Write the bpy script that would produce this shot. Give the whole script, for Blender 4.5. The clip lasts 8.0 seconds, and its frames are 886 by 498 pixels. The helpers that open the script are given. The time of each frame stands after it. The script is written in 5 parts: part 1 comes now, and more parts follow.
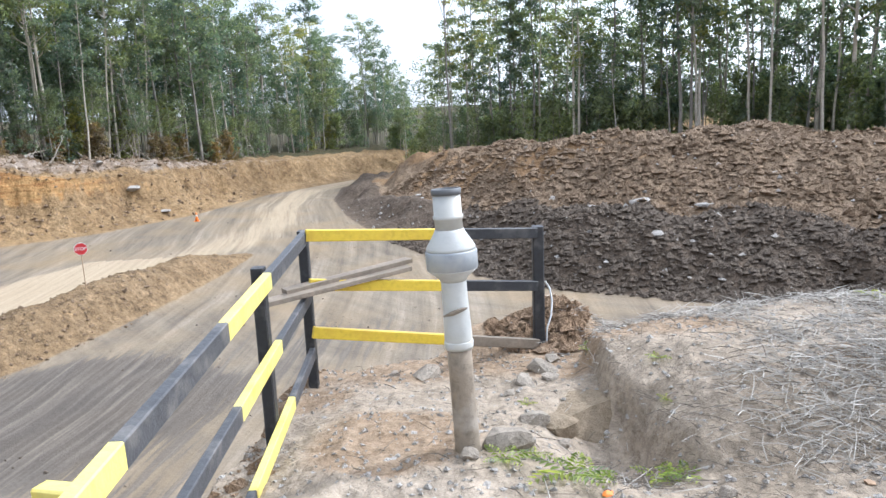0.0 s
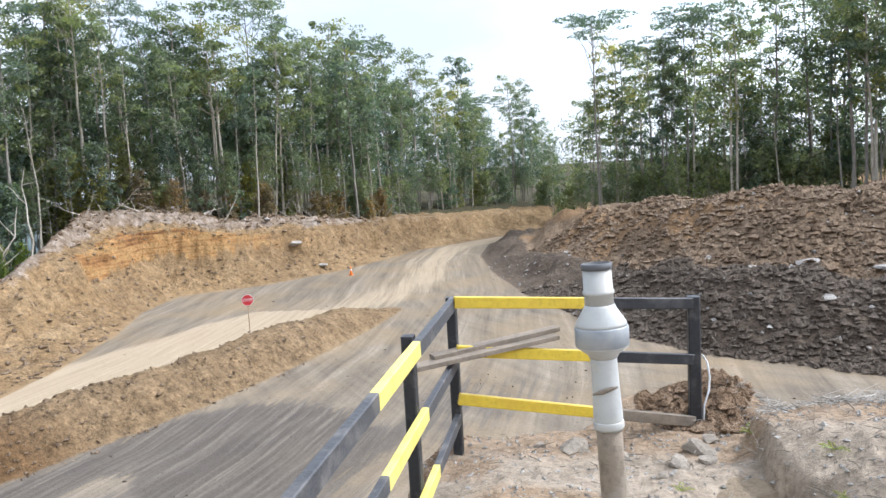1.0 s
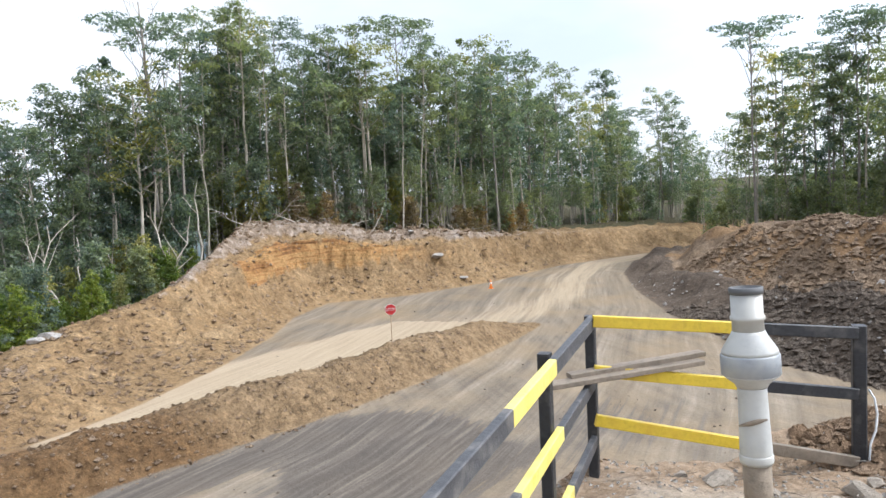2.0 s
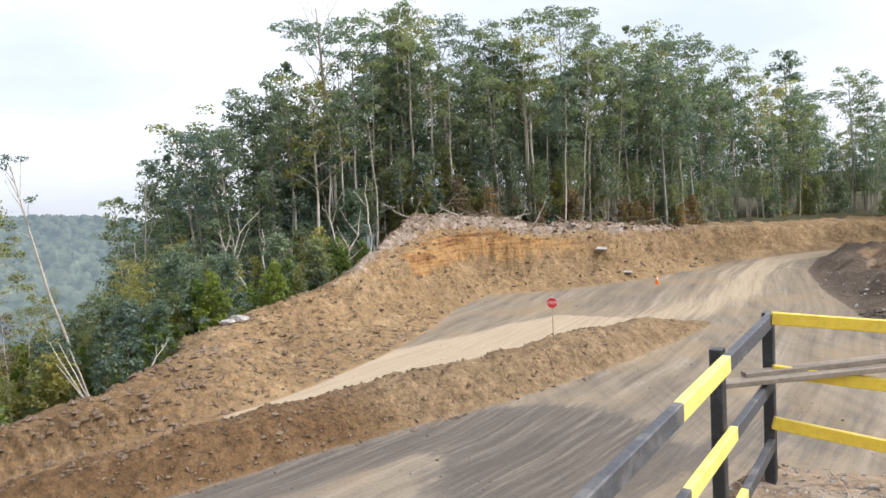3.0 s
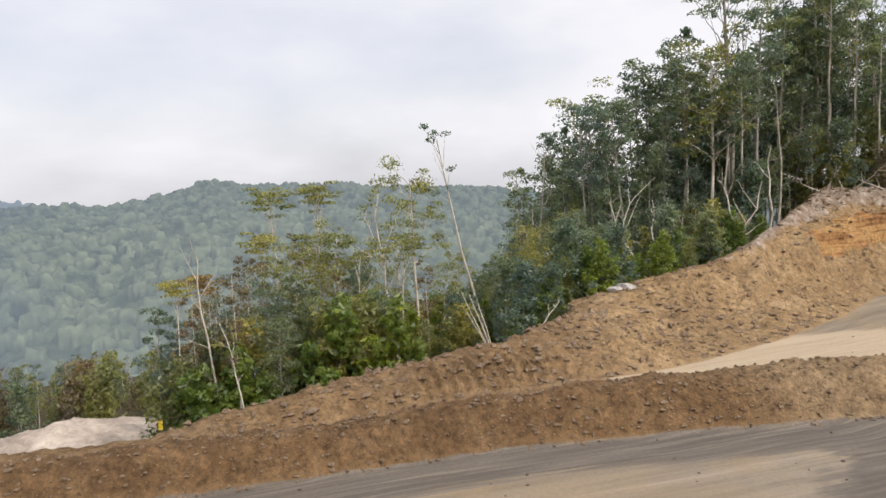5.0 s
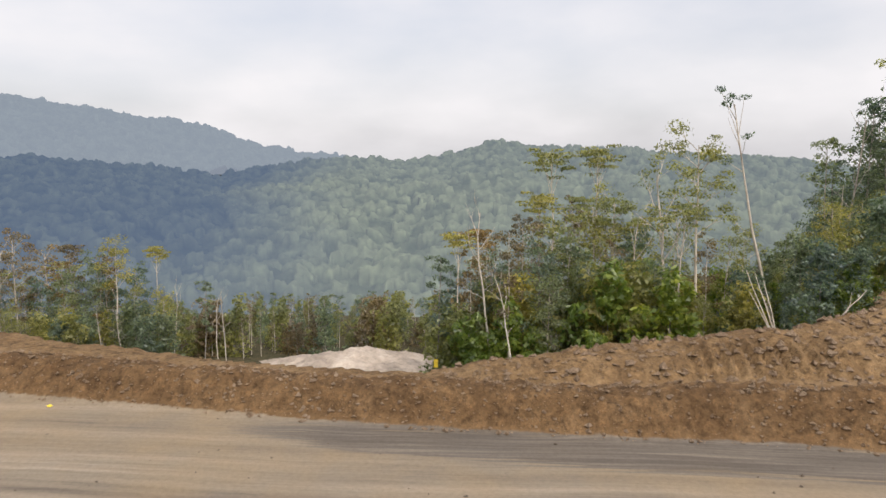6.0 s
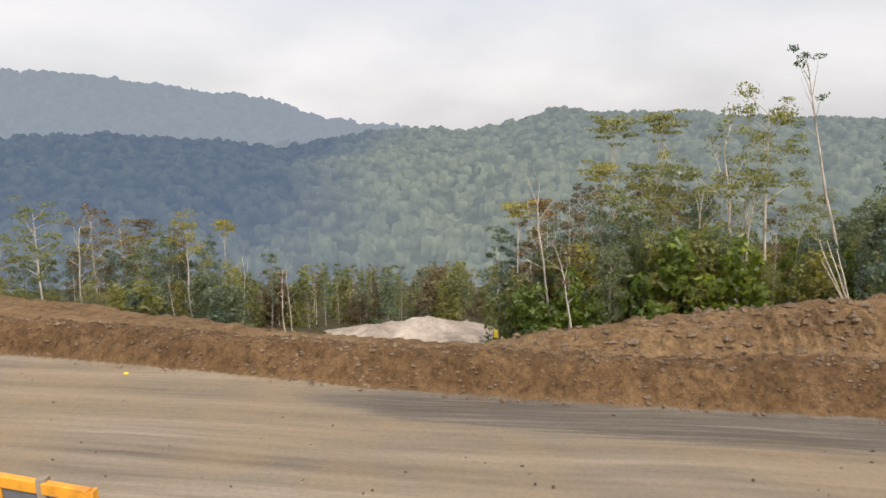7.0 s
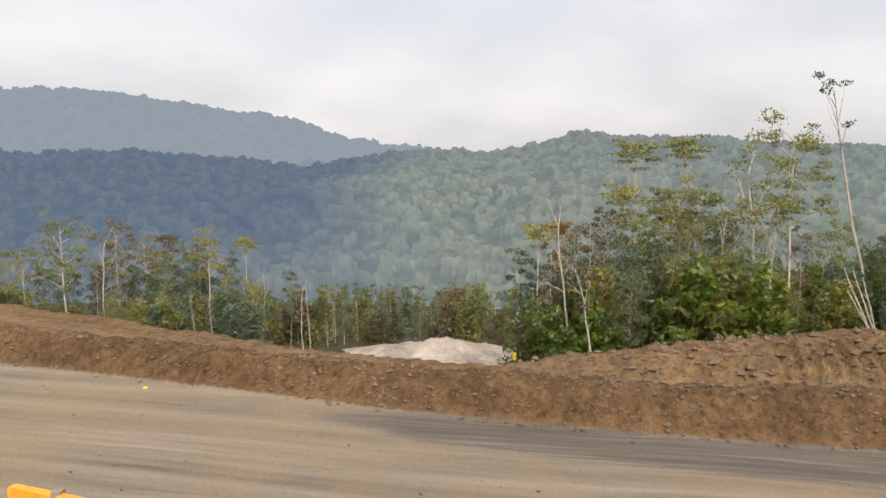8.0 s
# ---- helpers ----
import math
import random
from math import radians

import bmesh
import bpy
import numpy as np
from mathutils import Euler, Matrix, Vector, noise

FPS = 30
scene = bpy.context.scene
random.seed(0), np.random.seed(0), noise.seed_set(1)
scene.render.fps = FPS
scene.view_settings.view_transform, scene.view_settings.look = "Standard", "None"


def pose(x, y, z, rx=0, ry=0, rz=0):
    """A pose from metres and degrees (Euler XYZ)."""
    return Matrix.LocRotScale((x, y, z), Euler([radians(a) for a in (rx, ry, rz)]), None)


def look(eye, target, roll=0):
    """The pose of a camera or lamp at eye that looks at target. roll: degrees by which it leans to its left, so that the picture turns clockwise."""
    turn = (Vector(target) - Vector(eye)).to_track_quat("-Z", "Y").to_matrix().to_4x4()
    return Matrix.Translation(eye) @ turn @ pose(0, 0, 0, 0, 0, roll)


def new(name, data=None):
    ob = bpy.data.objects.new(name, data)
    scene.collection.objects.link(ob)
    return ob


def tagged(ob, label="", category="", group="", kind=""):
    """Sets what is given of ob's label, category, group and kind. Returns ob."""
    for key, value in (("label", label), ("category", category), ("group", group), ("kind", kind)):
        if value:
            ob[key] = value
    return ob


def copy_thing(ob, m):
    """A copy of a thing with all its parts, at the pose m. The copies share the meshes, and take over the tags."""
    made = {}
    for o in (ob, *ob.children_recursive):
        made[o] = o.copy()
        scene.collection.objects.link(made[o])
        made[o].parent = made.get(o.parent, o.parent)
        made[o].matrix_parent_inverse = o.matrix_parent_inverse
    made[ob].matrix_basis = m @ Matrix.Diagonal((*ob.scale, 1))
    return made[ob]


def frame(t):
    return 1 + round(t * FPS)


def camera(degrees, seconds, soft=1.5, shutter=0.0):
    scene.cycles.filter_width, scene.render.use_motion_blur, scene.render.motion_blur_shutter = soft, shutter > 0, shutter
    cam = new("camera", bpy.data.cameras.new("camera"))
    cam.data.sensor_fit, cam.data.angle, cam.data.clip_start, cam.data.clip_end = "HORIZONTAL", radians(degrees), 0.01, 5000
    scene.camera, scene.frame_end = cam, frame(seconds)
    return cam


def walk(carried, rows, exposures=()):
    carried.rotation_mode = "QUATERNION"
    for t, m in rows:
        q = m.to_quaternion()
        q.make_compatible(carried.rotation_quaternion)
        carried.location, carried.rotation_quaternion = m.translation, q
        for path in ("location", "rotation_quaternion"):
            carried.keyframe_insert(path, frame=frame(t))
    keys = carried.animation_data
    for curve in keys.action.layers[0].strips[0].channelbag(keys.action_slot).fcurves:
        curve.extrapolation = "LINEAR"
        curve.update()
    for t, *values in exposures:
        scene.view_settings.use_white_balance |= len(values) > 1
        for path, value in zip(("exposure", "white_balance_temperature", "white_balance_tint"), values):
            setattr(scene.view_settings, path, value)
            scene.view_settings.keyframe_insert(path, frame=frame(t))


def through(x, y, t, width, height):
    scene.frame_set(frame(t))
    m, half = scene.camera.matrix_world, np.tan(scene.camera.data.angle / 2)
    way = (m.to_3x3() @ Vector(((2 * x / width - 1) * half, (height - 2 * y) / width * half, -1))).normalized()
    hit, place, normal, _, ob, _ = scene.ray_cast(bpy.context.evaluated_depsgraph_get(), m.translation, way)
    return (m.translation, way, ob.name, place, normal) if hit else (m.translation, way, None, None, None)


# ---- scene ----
cam = camera(63.29, 8.0)
EYE = 7.5  # eye height over the haul road
PATH = [
    (0.0, pose(-0.001, 0.003, EYE - 0.000, 79.12, 2.34, -1.01)),
    (0.5, pose(-0.013, 0.013, EYE + 0.041, 82.89, 2.94, 6.71)),
    (1.0, pose(-0.010, 0.016, EYE + 0.091, 84.09, 3.08, 10.61)),
    (1.5, pose(0.003, 0.001, EYE + 0.108, 85.85, 3.09, 14.99)),
    (1.7, pose(0.008, -0.003, EYE + 0.111, 85.93, 2.67, 17.69)),
    (2.8, pose(0.018, -0.085, EYE + 0.099, 85.72, 3.53, 32.26)),
    (3.0, pose(0.022, -0.108, EYE + 0.100, 85.86, 3.06, 34.68)),
    (3.5, pose(-0.004, -0.137, EYE + 0.076, 85.77, 2.88, 42.57)),
    (4.0, pose(-0.049, -0.143, EYE + 0.025, 86.44, 2.39, 52.30)),
    (4.2, pose(-0.060, -0.176, EYE + 0.028, 86.52, 2.79, 54.56)),
    (5.3, pose(0.027, -0.388, EYE - 0.125, 84.30, 2.42, 70.99)),
    (5.5, pose(0.057, -0.370, EYE - 0.133, 83.78, 2.43, 76.04)),
    (6.0, pose(0.086, -0.317, EYE - 0.138, 82.80, -0.07, 86.99)),
    (6.5, pose(0.124, -0.176, EYE - 0.064, 80.71, 0.58, 89.84)),
    (7.0, pose(0.095, -0.152, EYE - 0.091, 80.45, 1.19, 91.80)),
    (7.5, pose(0.078, -0.169, EYE - 0.099, 81.38, 1.24, 92.36)),
    (8.0, pose(0.099, -0.140, EYE - 0.087, 82.14, 0.36, 93.54)),
]
walk(cam, PATH, exposures=[(0.0, 0.48, 5450, 10), (1.0, 0.36, 5550, 10), (2.0, 0.25, 5700, 10), (3.5, 0.16, 6050, 13), (5.5, -0.14, 6450, 14), (8.0, -0.12, 6600, 14)])

# ---------------------------------------------------------------- world and sun
SUN_WAY = Vector((0.90, 0.36, 1.0)).normalized()  # towards the sun
sun = new("sun", bpy.data.lights.new("sun", "SUN"))
sun.data.energy, sun.data.angle, sun.data.color = 2.6, radians(2.0), (1.0, 0.95, 0.87)
sun.matrix_world = look(SUN_WAY * 300, (0, 0, 0))

world = bpy.data.worlds.new("world")
scene.world = world
world.use_nodes = True
wn, wl = world.node_tree.nodes, world.node_tree.links
wn.clear()
w_out = wn.new("ShaderNodeOutputWorld")
w_bg = wn.new("ShaderNodeBackground")
w_sky = wn.new("ShaderNodeTexSky")
w_sky.sky_type = "NISHITA"
w_sky.sun_disc = False
w_sky.sun_elevation = math.asin(SUN_WAY.z)
w_sky.sun_rotation = math.atan2(SUN_WAY.x, SUN_WAY.y)
w_sky.dust_density, w_sky.air_density, w_sky.ozone_density = 4.0, 1.0, 1.5
w_tex = wn.new("ShaderNodeTexCoord")
w_map = wn.new("ShaderNodeMapping")
w_map.inputs["Scale"].default_value = (1.0, 1.0, 2.6)
w_map.inputs["Location"].default_value = (3.1, 0.4, 1.2)
w_cloud = wn.new("ShaderNodeTexNoise")
w_cloud.inputs["Scale"].default_value = 2.3
w_cloud.inputs["Detail"].default_value = 6.0
w_cloud.inputs["Roughness"].default_value = 0.48
w_ramp = wn.new("ShaderNodeValToRGB")
w_ramp.color_ramp.elements[0].position, w_ramp.color_ramp.elements[0].color = 0.38, (0.62, 0.62, 0.62, 1)
w_ramp.color_ramp.elements[1].position, w_ramp.color_ramp.elements[1].color = 0.66, (0.95, 0.95, 0.95, 1)
w_mix = wn.new("ShaderNodeMix")
w_mix.data_type = "RGBA"
w_cover = wn.new("ShaderNodeMix")  # brighter and greyer parts of the cloud sheet
w_cover.data_type = "RGBA"
w_cover.inputs["A"].default_value = (5.0, 5.15, 5.4, 1)
w_cover.inputs["B"].default_value = (6.15, 6.1, 6.05, 1)
wl.new(w_tex.outputs["Generated"], w_map.inputs["Vector"])
wl.new(w_map.outputs["Vector"], w_cloud.inputs["Vector"])
wl.new(w_cloud.outputs["Fac"], w_ramp.inputs["Fac"])
wl.new(w_ramp.outputs["Color"], w_mix.inputs["Factor"])
wl.new(w_ramp.outputs["Color"], w_cover.inputs["Factor"])
wl.new(w_sky.outputs["Color"], w_mix.inputs["A"])
# thin cloud scatters the sun forward: the sheet grows brighter towards it
w_dot = wn.new("ShaderNodeVectorMath")
w_dot.operation = "DOT_PRODUCT"
w_dot.inputs[1].default_value = SUN_WAY
w_near = wn.new("ShaderNodeMapRange")
w_near.interpolation_type = "SMOOTHSTEP"
w_near.inputs["From Min"].default_value, w_near.inputs["From Max"].default_value = 0.25, 1.0
w_near.inputs["To Min"].default_value, w_near.inputs["To Max"].default_value = 1.0, 3.0
w_glare = wn.new("ShaderNodeVectorMath")
w_glare.operation = "SCALE"
wl.new(w_tex.outputs["Generated"], w_dot.inputs[0])
wl.new(w_dot.outputs["Value"], w_near.inputs["Value"])
wl.new(w_cover.outputs["Result"], w_glare.inputs[0])
wl.new(w_near.outputs["Result"], w_glare.inputs["Scale"])
wl.new(w_glare.outputs["Vector"], w_mix.inputs["B"])
wl.new(w_mix.outputs["Result"], w_bg.inputs["Color"])
w_bg.inputs["Strength"].default_value = 0.172
wl.new(w_bg.outputs["Background"], w_out.inputs["Surface"])


# ---------------------------------------------------------------- materials
def nodes_of(name):
    mat = bpy.data.materials.new(name)
    mat.use_nodes = True
    tree = mat.node_tree
    return mat, tree.nodes, tree.links, tree.nodes["Principled BSDF"]


def noise_node(nodes, links, scale, detail=5.0, rough=0.6, stretch=None):
    geo = nodes.new("ShaderNodeNewGeometry")
    n = nodes.new("ShaderNodeTexNoise")
    n.inputs["Scale"].default_value, n.inputs["Detail"].default_value, n.inputs["Roughness"].default_value = scale, detail, rough
    if stretch:
        m = nodes.new("ShaderNodeMapping")
        m.inputs["Scale"].default_value, m.inputs["Rotation"].default_value = stretch[0], (0, 0, radians(stretch[1]))
        links.new(geo.outputs["Position"], m.inputs["Vector"])
        links.new(m.outputs["Vector"], n.inputs["Vector"])
    else:
        links.new(geo.outputs["Position"], n.inputs["Vector"])
    return n.outputs["Fac"]


def ramp_node(nodes, links, fac, stops):
    r = nodes.new("ShaderNodeValToRGB")
    el = r.color_ramp.elements
    while len(el) < len(stops):
        el.new(0.5)
    for e, (p, c) in zip(el, stops):
        e.position = p
        e.color = (*c, 1) if len(c) == 3 else c
    links.new(fac, r.inputs["Fac"])
    return r.outputs["Color"]


def mix_node(nodes, links, fac, a, b, blend="MIX"):
    m = nodes.new("ShaderNodeMix")
    m.data_type, m.blend_type = "RGBA", blend
    for sock, v in (("Factor", fac), ("A", a), ("B", b)):
        if isinstance(v, (int, float)):
            m.inputs[sock].default_value = v
        elif isinstance(v, tuple):
            m.inputs[sock].default_value = (*v, 1)
        else:
            links.new(v, m.inputs[sock])
    return m.outputs["Result"]


def mask_node(nodes, links, name, break_fac=None, amount=0.8):
    a = nodes.new("ShaderNodeAttribute")
    a.attribute_name = name
    if break_fac is None:
        return a.outputs["Fac"]
    m = nodes.new("ShaderNodeMath")
    m.operation = "MULTIPLY_ADD"
    links.new(break_fac, m.inputs[0])
    m.inputs[1].default_value = amount
    links.new(a.outputs["Fac"], m.inputs[2])
    s = nodes.new("ShaderNodeMapRange")
    s.interpolation_type = "SMOOTHSTEP"
    s.inputs["From Min"].default_value, s.inputs["From Max"].default_value = 0.35 + amount * 0.5, 0.65 + amount * 0.5
    links.new(m.outputs[0], s.inputs["Value"])
    return s.outputs["Result"]


def bump_node(nodes, links, shader, fac, strength, distance, prev=None):
    b = nodes.new("ShaderNodeBump")
    b.inputs["Strength"].default_value, b.inputs["Distance"].default_value = strength, distance
    links.new(fac, b.inputs["Height"])
    if prev is not None:
        links.new(prev, b.inputs["Normal"])
    links.new(b.outputs["Normal"], shader.inputs["Normal"])
    return b.outputs["Normal"]


def soil(name, c_dark, c_mid, c_light, bump=0.5, grain=9.0, clump=1.1, masks=()):
    """Earth with grain at three sizes. masks: (attribute, colour, second colour)."""
    mat, n, l, p = nodes_of(name)
    big = noise_node(n, l, 0.22, 4, 0.6)
    mid = noise_node(n, l, clump, 7, 0.68)
    fine = noise_node(n, l, grain, 6, 0.7)
    col = ramp_node(n, l, mid, [(0.32, c_dark), (0.5, c_mid), (0.70, c_light)])
    col = mix_node(n, l, 0.5, col, ramp_node(n, l, big, [(0.3, c_dark), (0.55, c_mid), (0.75, c_light)]))
    for attr, a, b in masks:
        other = ramp_node(n, l, mid, [(0.35, a), (0.66, b)])
        col = mix_node(n, l, mask_node(n, l, attr, mid, 0.7), col, other)
    col = mix_node(n, l, 0.75, col, ramp_node(n, l, fine, [(0.3, (0.62, 0.62, 0.62)), (0.55, (1, 1, 1)), (0.8, (1.25, 1.25, 1.25))]), "MULTIPLY")
    l.new(col, p.inputs["Base Color"])
    p.inputs["Roughness"].default_value = 0.95
    p.inputs["Specular IOR Level"].default_value = 0.15
    first = bump_node(n, l, p, mid, bump, 0.35)
    bump_node(n, l, p, fine, bump, 0.06, first)
    return mat


def plain(name, colour, rough=0.6, metal=0.0, wear=0.25, scale=14.0, bump=0.15, wear_colour=None, stretch=None):
    """Painted or bare stuff with wear at two sizes."""
    mat, n, l, p = nodes_of(name)
    a = noise_node(n, l, scale, 6, 0.65, stretch)
    b = noise_node(n, l, scale * 0.22, 4, 0.6)
    dark = tuple(c * (1 - wear) for c in colour)
    lite = tuple(min(1, c * (1 + wear * 0.5)) for c in colour)
    col = ramp_node(n, l, a, [(0.3, dark), (0.5, colour), (0.75, lite)])
    if wear_colour:
        col = mix_node(n, l, ramp_node(n, l, b, [(0.53, (0, 0, 0)), (0.68, (0.85, 0.85, 0.85))]), col, wear_colour)
    else:
        col = mix_node(n, l, 0.5, col, ramp_node(n, l, b, [(0.35, dark), (0.65, lite)]))
    l.new(col, p.inputs["Base Color"])
    p.inputs["Roughness"].default_value, p.inputs["Metallic"].default_value = rough, metal
    bump_node(n, l, p, a, bump, 0.02)
    return mat


def leafy(name, c_dark, c_mid, c_light, through=0.58):
    mat, n, l, p = nodes_of(name)
    geo = n.new("ShaderNodeNewGeometry")
    info = n.new("ShaderNodeObjectInfo")
    col = ramp_node(n, l, geo.outputs["Random Per Island"], [(0.05, c_dark), (0.5, c_mid), (0.97, c_light)])
    tint = ramp_node(n, l, info.outputs["Random"], [(0.0, (0.78, 0.86, 0.95)), (0.5, (1, 1, 1)), (1.0, (1.22, 1.12, 0.85))])
    col = mix_node(n, l, 1.0, col, tint, "MULTIPLY")
    patch = ramp_node(n, l, noise_node(n, l, 0.22, 3, 0.5), [(0.35, (0.75, 0.82, 0.9)), (0.65, (1.25, 1.18, 0.95))])
    col = mix_node(n, l, 1.0, col, patch, "MULTIPLY")
    l.new(col, p.inputs["Base Color"])
    p.inputs["Roughness"].default_value = 0.42
    p.inputs["Specular IOR Level"].default_value = 0.75
    glow = n.new("ShaderNodeBsdfTranslucent")
    l.new(mix_node(n, l, 1.0, col, (1.4, 1.5, 0.8), "MULTIPLY"), glow.inputs["Color"])
    both = n.new("ShaderNodeMixShader")
    both.inputs["Fac"].default_value = through
    l.new(p.outputs[0], both.inputs[1])
    l.new(glow.outputs[0], both.inputs[2])
    l.new(both.outputs[0], n["Material Output"].inputs["Surface"])
    return mat


def earth_material():
    """All the bare ground: packed road, berm, cut bank, spoil, sandy lookout and forest floor, each where its mask says."""
    mat, n, l, p = nodes_of("bare_earth")
    big = noise_node(n, l, 0.2, 4, 0.6)
    mid = noise_node(n, l, 1.1, 7, 0.68)
    lump = noise_node(n, l, 2.9, 6, 0.72)
    fine = noise_node(n, l, 8.0, 6, 0.72)
    speck = ramp_node(n, l, lump, [(0.35, (0.56, 0.55, 0.54)), (0.47, (0.94, 0.94, 0.94)), (0.58, (1.10, 1.09, 1.08)), (0.69, (1.55, 1.52, 1.48))])

    def lane_noise(lane, run, across, alongway, detail=6):
        c = n.new("ShaderNodeCombineXYZ")
        for k, (attr, f) in enumerate(((lane, across), (run, alongway))):
            a = n.new("ShaderNodeAttribute")
            a.attribute_name = attr
            m = n.new("ShaderNodeMath")
            m.operation = "MULTIPLY"
            m.inputs[1].default_value = f
            l.new(a.outputs["Fac"], m.inputs[0])
            l.new(m.outputs[0], c.inputs[k])
        t = n.new("ShaderNodeTexNoise")
        t.inputs["Scale"].default_value, t.inputs["Detail"].default_value, t.inputs["Roughness"].default_value = 1.0, detail, 0.62
        l.new(c.outputs[0], t.inputs["Vector"])
        return t.outputs["Fac"]

    # road: two sets of wheel lanes, damp patch, pale ramp
    s1 = lane_noise("lane_a", "run_a", 1.15, 0.055)
    s2 = lane_noise("lane_b", "run_b", 1.25, 0.07)
    s3 = lane_noise("lane_a", "run_a", 4.5, 0.16, 4)
    col = ramp_node(n, l, s1, [(0.30, (0.155, 0.133, 0.108)), (0.46, (0.24, 0.203, 0.155)), (0.56, (0.29, 0.245, 0.185)), (0.70, (0.39, 0.333, 0.257))])
    col = mix_node(n, l, mask_node(n, l, "branch"), col, ramp_node(n, l, s2, [(0.26, (0.62, 0.61, 0.61)), (0.5, (0.97, 0.97, 0.97)), (0.66, (1.15, 1.13, 1.1))]), "MULTIPLY")
    col = mix_node(n, l, 0.7, col, ramp_node(n, l, s3, [(0.36, (0.74, 0.74, 0.75)), (0.5, (1, 1, 1)), (0.64, (1.14, 1.13, 1.1))]), "MULTIPLY")
    col = mix_node(n, l, ramp_node(n, l, big, [(0.42, (0.1, 0.1, 0.1)), (0.68, (0.7, 0.7, 0.7))]), col, (0.335, 0.245, 0.14))
    ramp_c = ramp_node(n, l, s3, [(0.30, (0.40, 0.31, 0.205)), (0.5, (0.47, 0.375, 0.25)), (0.70, (0.53, 0.43, 0.295))])
    col = mix_node(n, l, mix_node(n, l, 1.0, mask_node(n, l, "ramp", s1, 0.7), (0.92, 0.92, 0.92), "MULTIPLY"), col, ramp_c)
    damp_c = ramp_node(n, l, s3, [(0.42, (0.10, 0.088, 0.076)), (0.56, (0.15, 0.13, 0.108)), (0.66, (0.21, 0.18, 0.145))])
    col = mix_node(n, l, mix_node(n, l, 1.0, mask_node(n, l, "damp", s3, 1.6), (0.85, 0.85, 0.85), "MULTIPLY"), col, damp_c)
    grit = ramp_node(n, l, fine, [(0.3, (0.8, 0.8, 0.8)), (0.55, (1, 1, 1)), (0.8, (1.1, 1.1, 1.1))])
    col = mix_node(n, l, 0.8, col, grit, "MULTIPLY")

    def soil_colour(a, b, c):
        x = ramp_node(n, l, mid, [(0.32, a), (0.5, b), (0.70, c)])
        x = mix_node(n, l, 0.45, x, ramp_node(n, l, big, [(0.3, a), (0.55, b), (0.75, c)]))
        x = mix_node(n, l, mask_node(n, l, "rough"), x, speck, "MULTIPLY")
        return mix_node(n, l, 0.85, x, ramp_node(n, l, fine, [(0.3, (0.62, 0.62, 0.62)), (0.55, (1, 1, 1)), (0.8, (1.25, 1.25, 1.25))]), "MULTIPLY")

    berm = soil_colour((0.17, 0.115, 0.062), (0.29, 0.20, 0.108), (0.40, 0.285, 0.165))
    moist = soil_colour((0.10, 0.058, 0.027), (0.188, 0.113, 0.052), (0.29, 0.187, 0.095))
    wet = mask_node(n, l, "moist", mid, 0.4)
    berm = mix_node(n, l, wet, berm, moist)
    col = mix_node(n, l, mask_node(n, l, "w_berm", mid, 0.5), col, berm)
    # bank: brown foot, ochre cut face, pale rubble above
    low = soil_colour((0.185, 0.120, 0.062), (0.34, 0.226, 0.112), (0.47, 0.34, 0.19))
    strata = noise_node(n, l, 1.0, 5, 0.65, ((0.16, 0.16, 2.6), 0))
    ochre = mix_node(n, l, 0.8, ramp_node(n, l, strata, [(0.34, (0.17, 0.085, 0.035)), (0.46, (0.38, 0.20, 0.075)), (0.54, (0.46, 0.29, 0.12)), (0.64, (0.30, 0.15, 0.055))]), speck, "MULTIPLY")
    pale = mix_node(n, l, 0.9, ramp_node(n, l, mid, [(0.34, (0.17, 0.125, 0.085)), (0.5, (0.31, 0.24, 0.175)), (0.66, (0.46, 0.39, 0.32))]), speck, "MULTIPLY")
    low = mix_node(n, l, mask_node(n, l, "ochre", mid, 0.7), low, ochre)
    low = mix_node(n, l, mask_node(n, l, "pale", mid, 1.1), low, pale)
    low = mix_node(n, l, mix_node(n, l, 1.0, wet, (0.6, 0.6, 0.6), "MULTIPLY"), low, moist)
    col = mix_node(n, l, mask_node(n, l, "w_bank", mid, 0.5), col, low)
    floor = soil_colour((0.05, 0.05, 0.022), (0.09, 0.08, 0.04), (0.15, 0.12, 0.065))
    floor = mix_node(n, l, mask_node(n, l, "bare", mid, 0.7), floor, low)
    col = mix_node(n, l, mask_node(n, l, "w_forest", mid, 0.6), col, floor)
    # spoil heap
    heap = soil_colour((0.17, 0.118, 0.074), (0.31, 0.225, 0.145), (0.46, 0.355, 0.245))
    heap = mix_node(n, l, mask_node(n, l, "rust", mid, 0.9), heap, ramp_node(n, l, fine, [(0.35, (0.21, 0.125, 0.06)), (0.66, (0.38, 0.25, 0.135))]))
    heap = mix_node(n, l, mask_node(n, l, "dark", mid, 0.9), heap, mix_node(n, l, 0.9, ramp_node(n, l, fine, [(0.35, (0.085, 0.064, 0.046)), (0.66, (0.185, 0.143, 0.104))]), speck, "MULTIPLY"))
    col = mix_node(n, l, mask_node(n, l, "w_spoil", mid, 0.6), col, heap)
    # lookout
    look_c = soil_colour((0.30, 0.24, 0.17), (0.46, 0.38, 0.285), (0.60, 0.515, 0.41))
    look_c = mix_node(n, l, mask_node(n, l, "rust", mid, 0.8), look_c, ramp_node(n, l, fine, [(0.35, (0.28, 0.195, 0.12)), (0.66, (0.43, 0.325, 0.22))]))
    crumb = noise_node(n, l, 15.0, 9, 0.78)
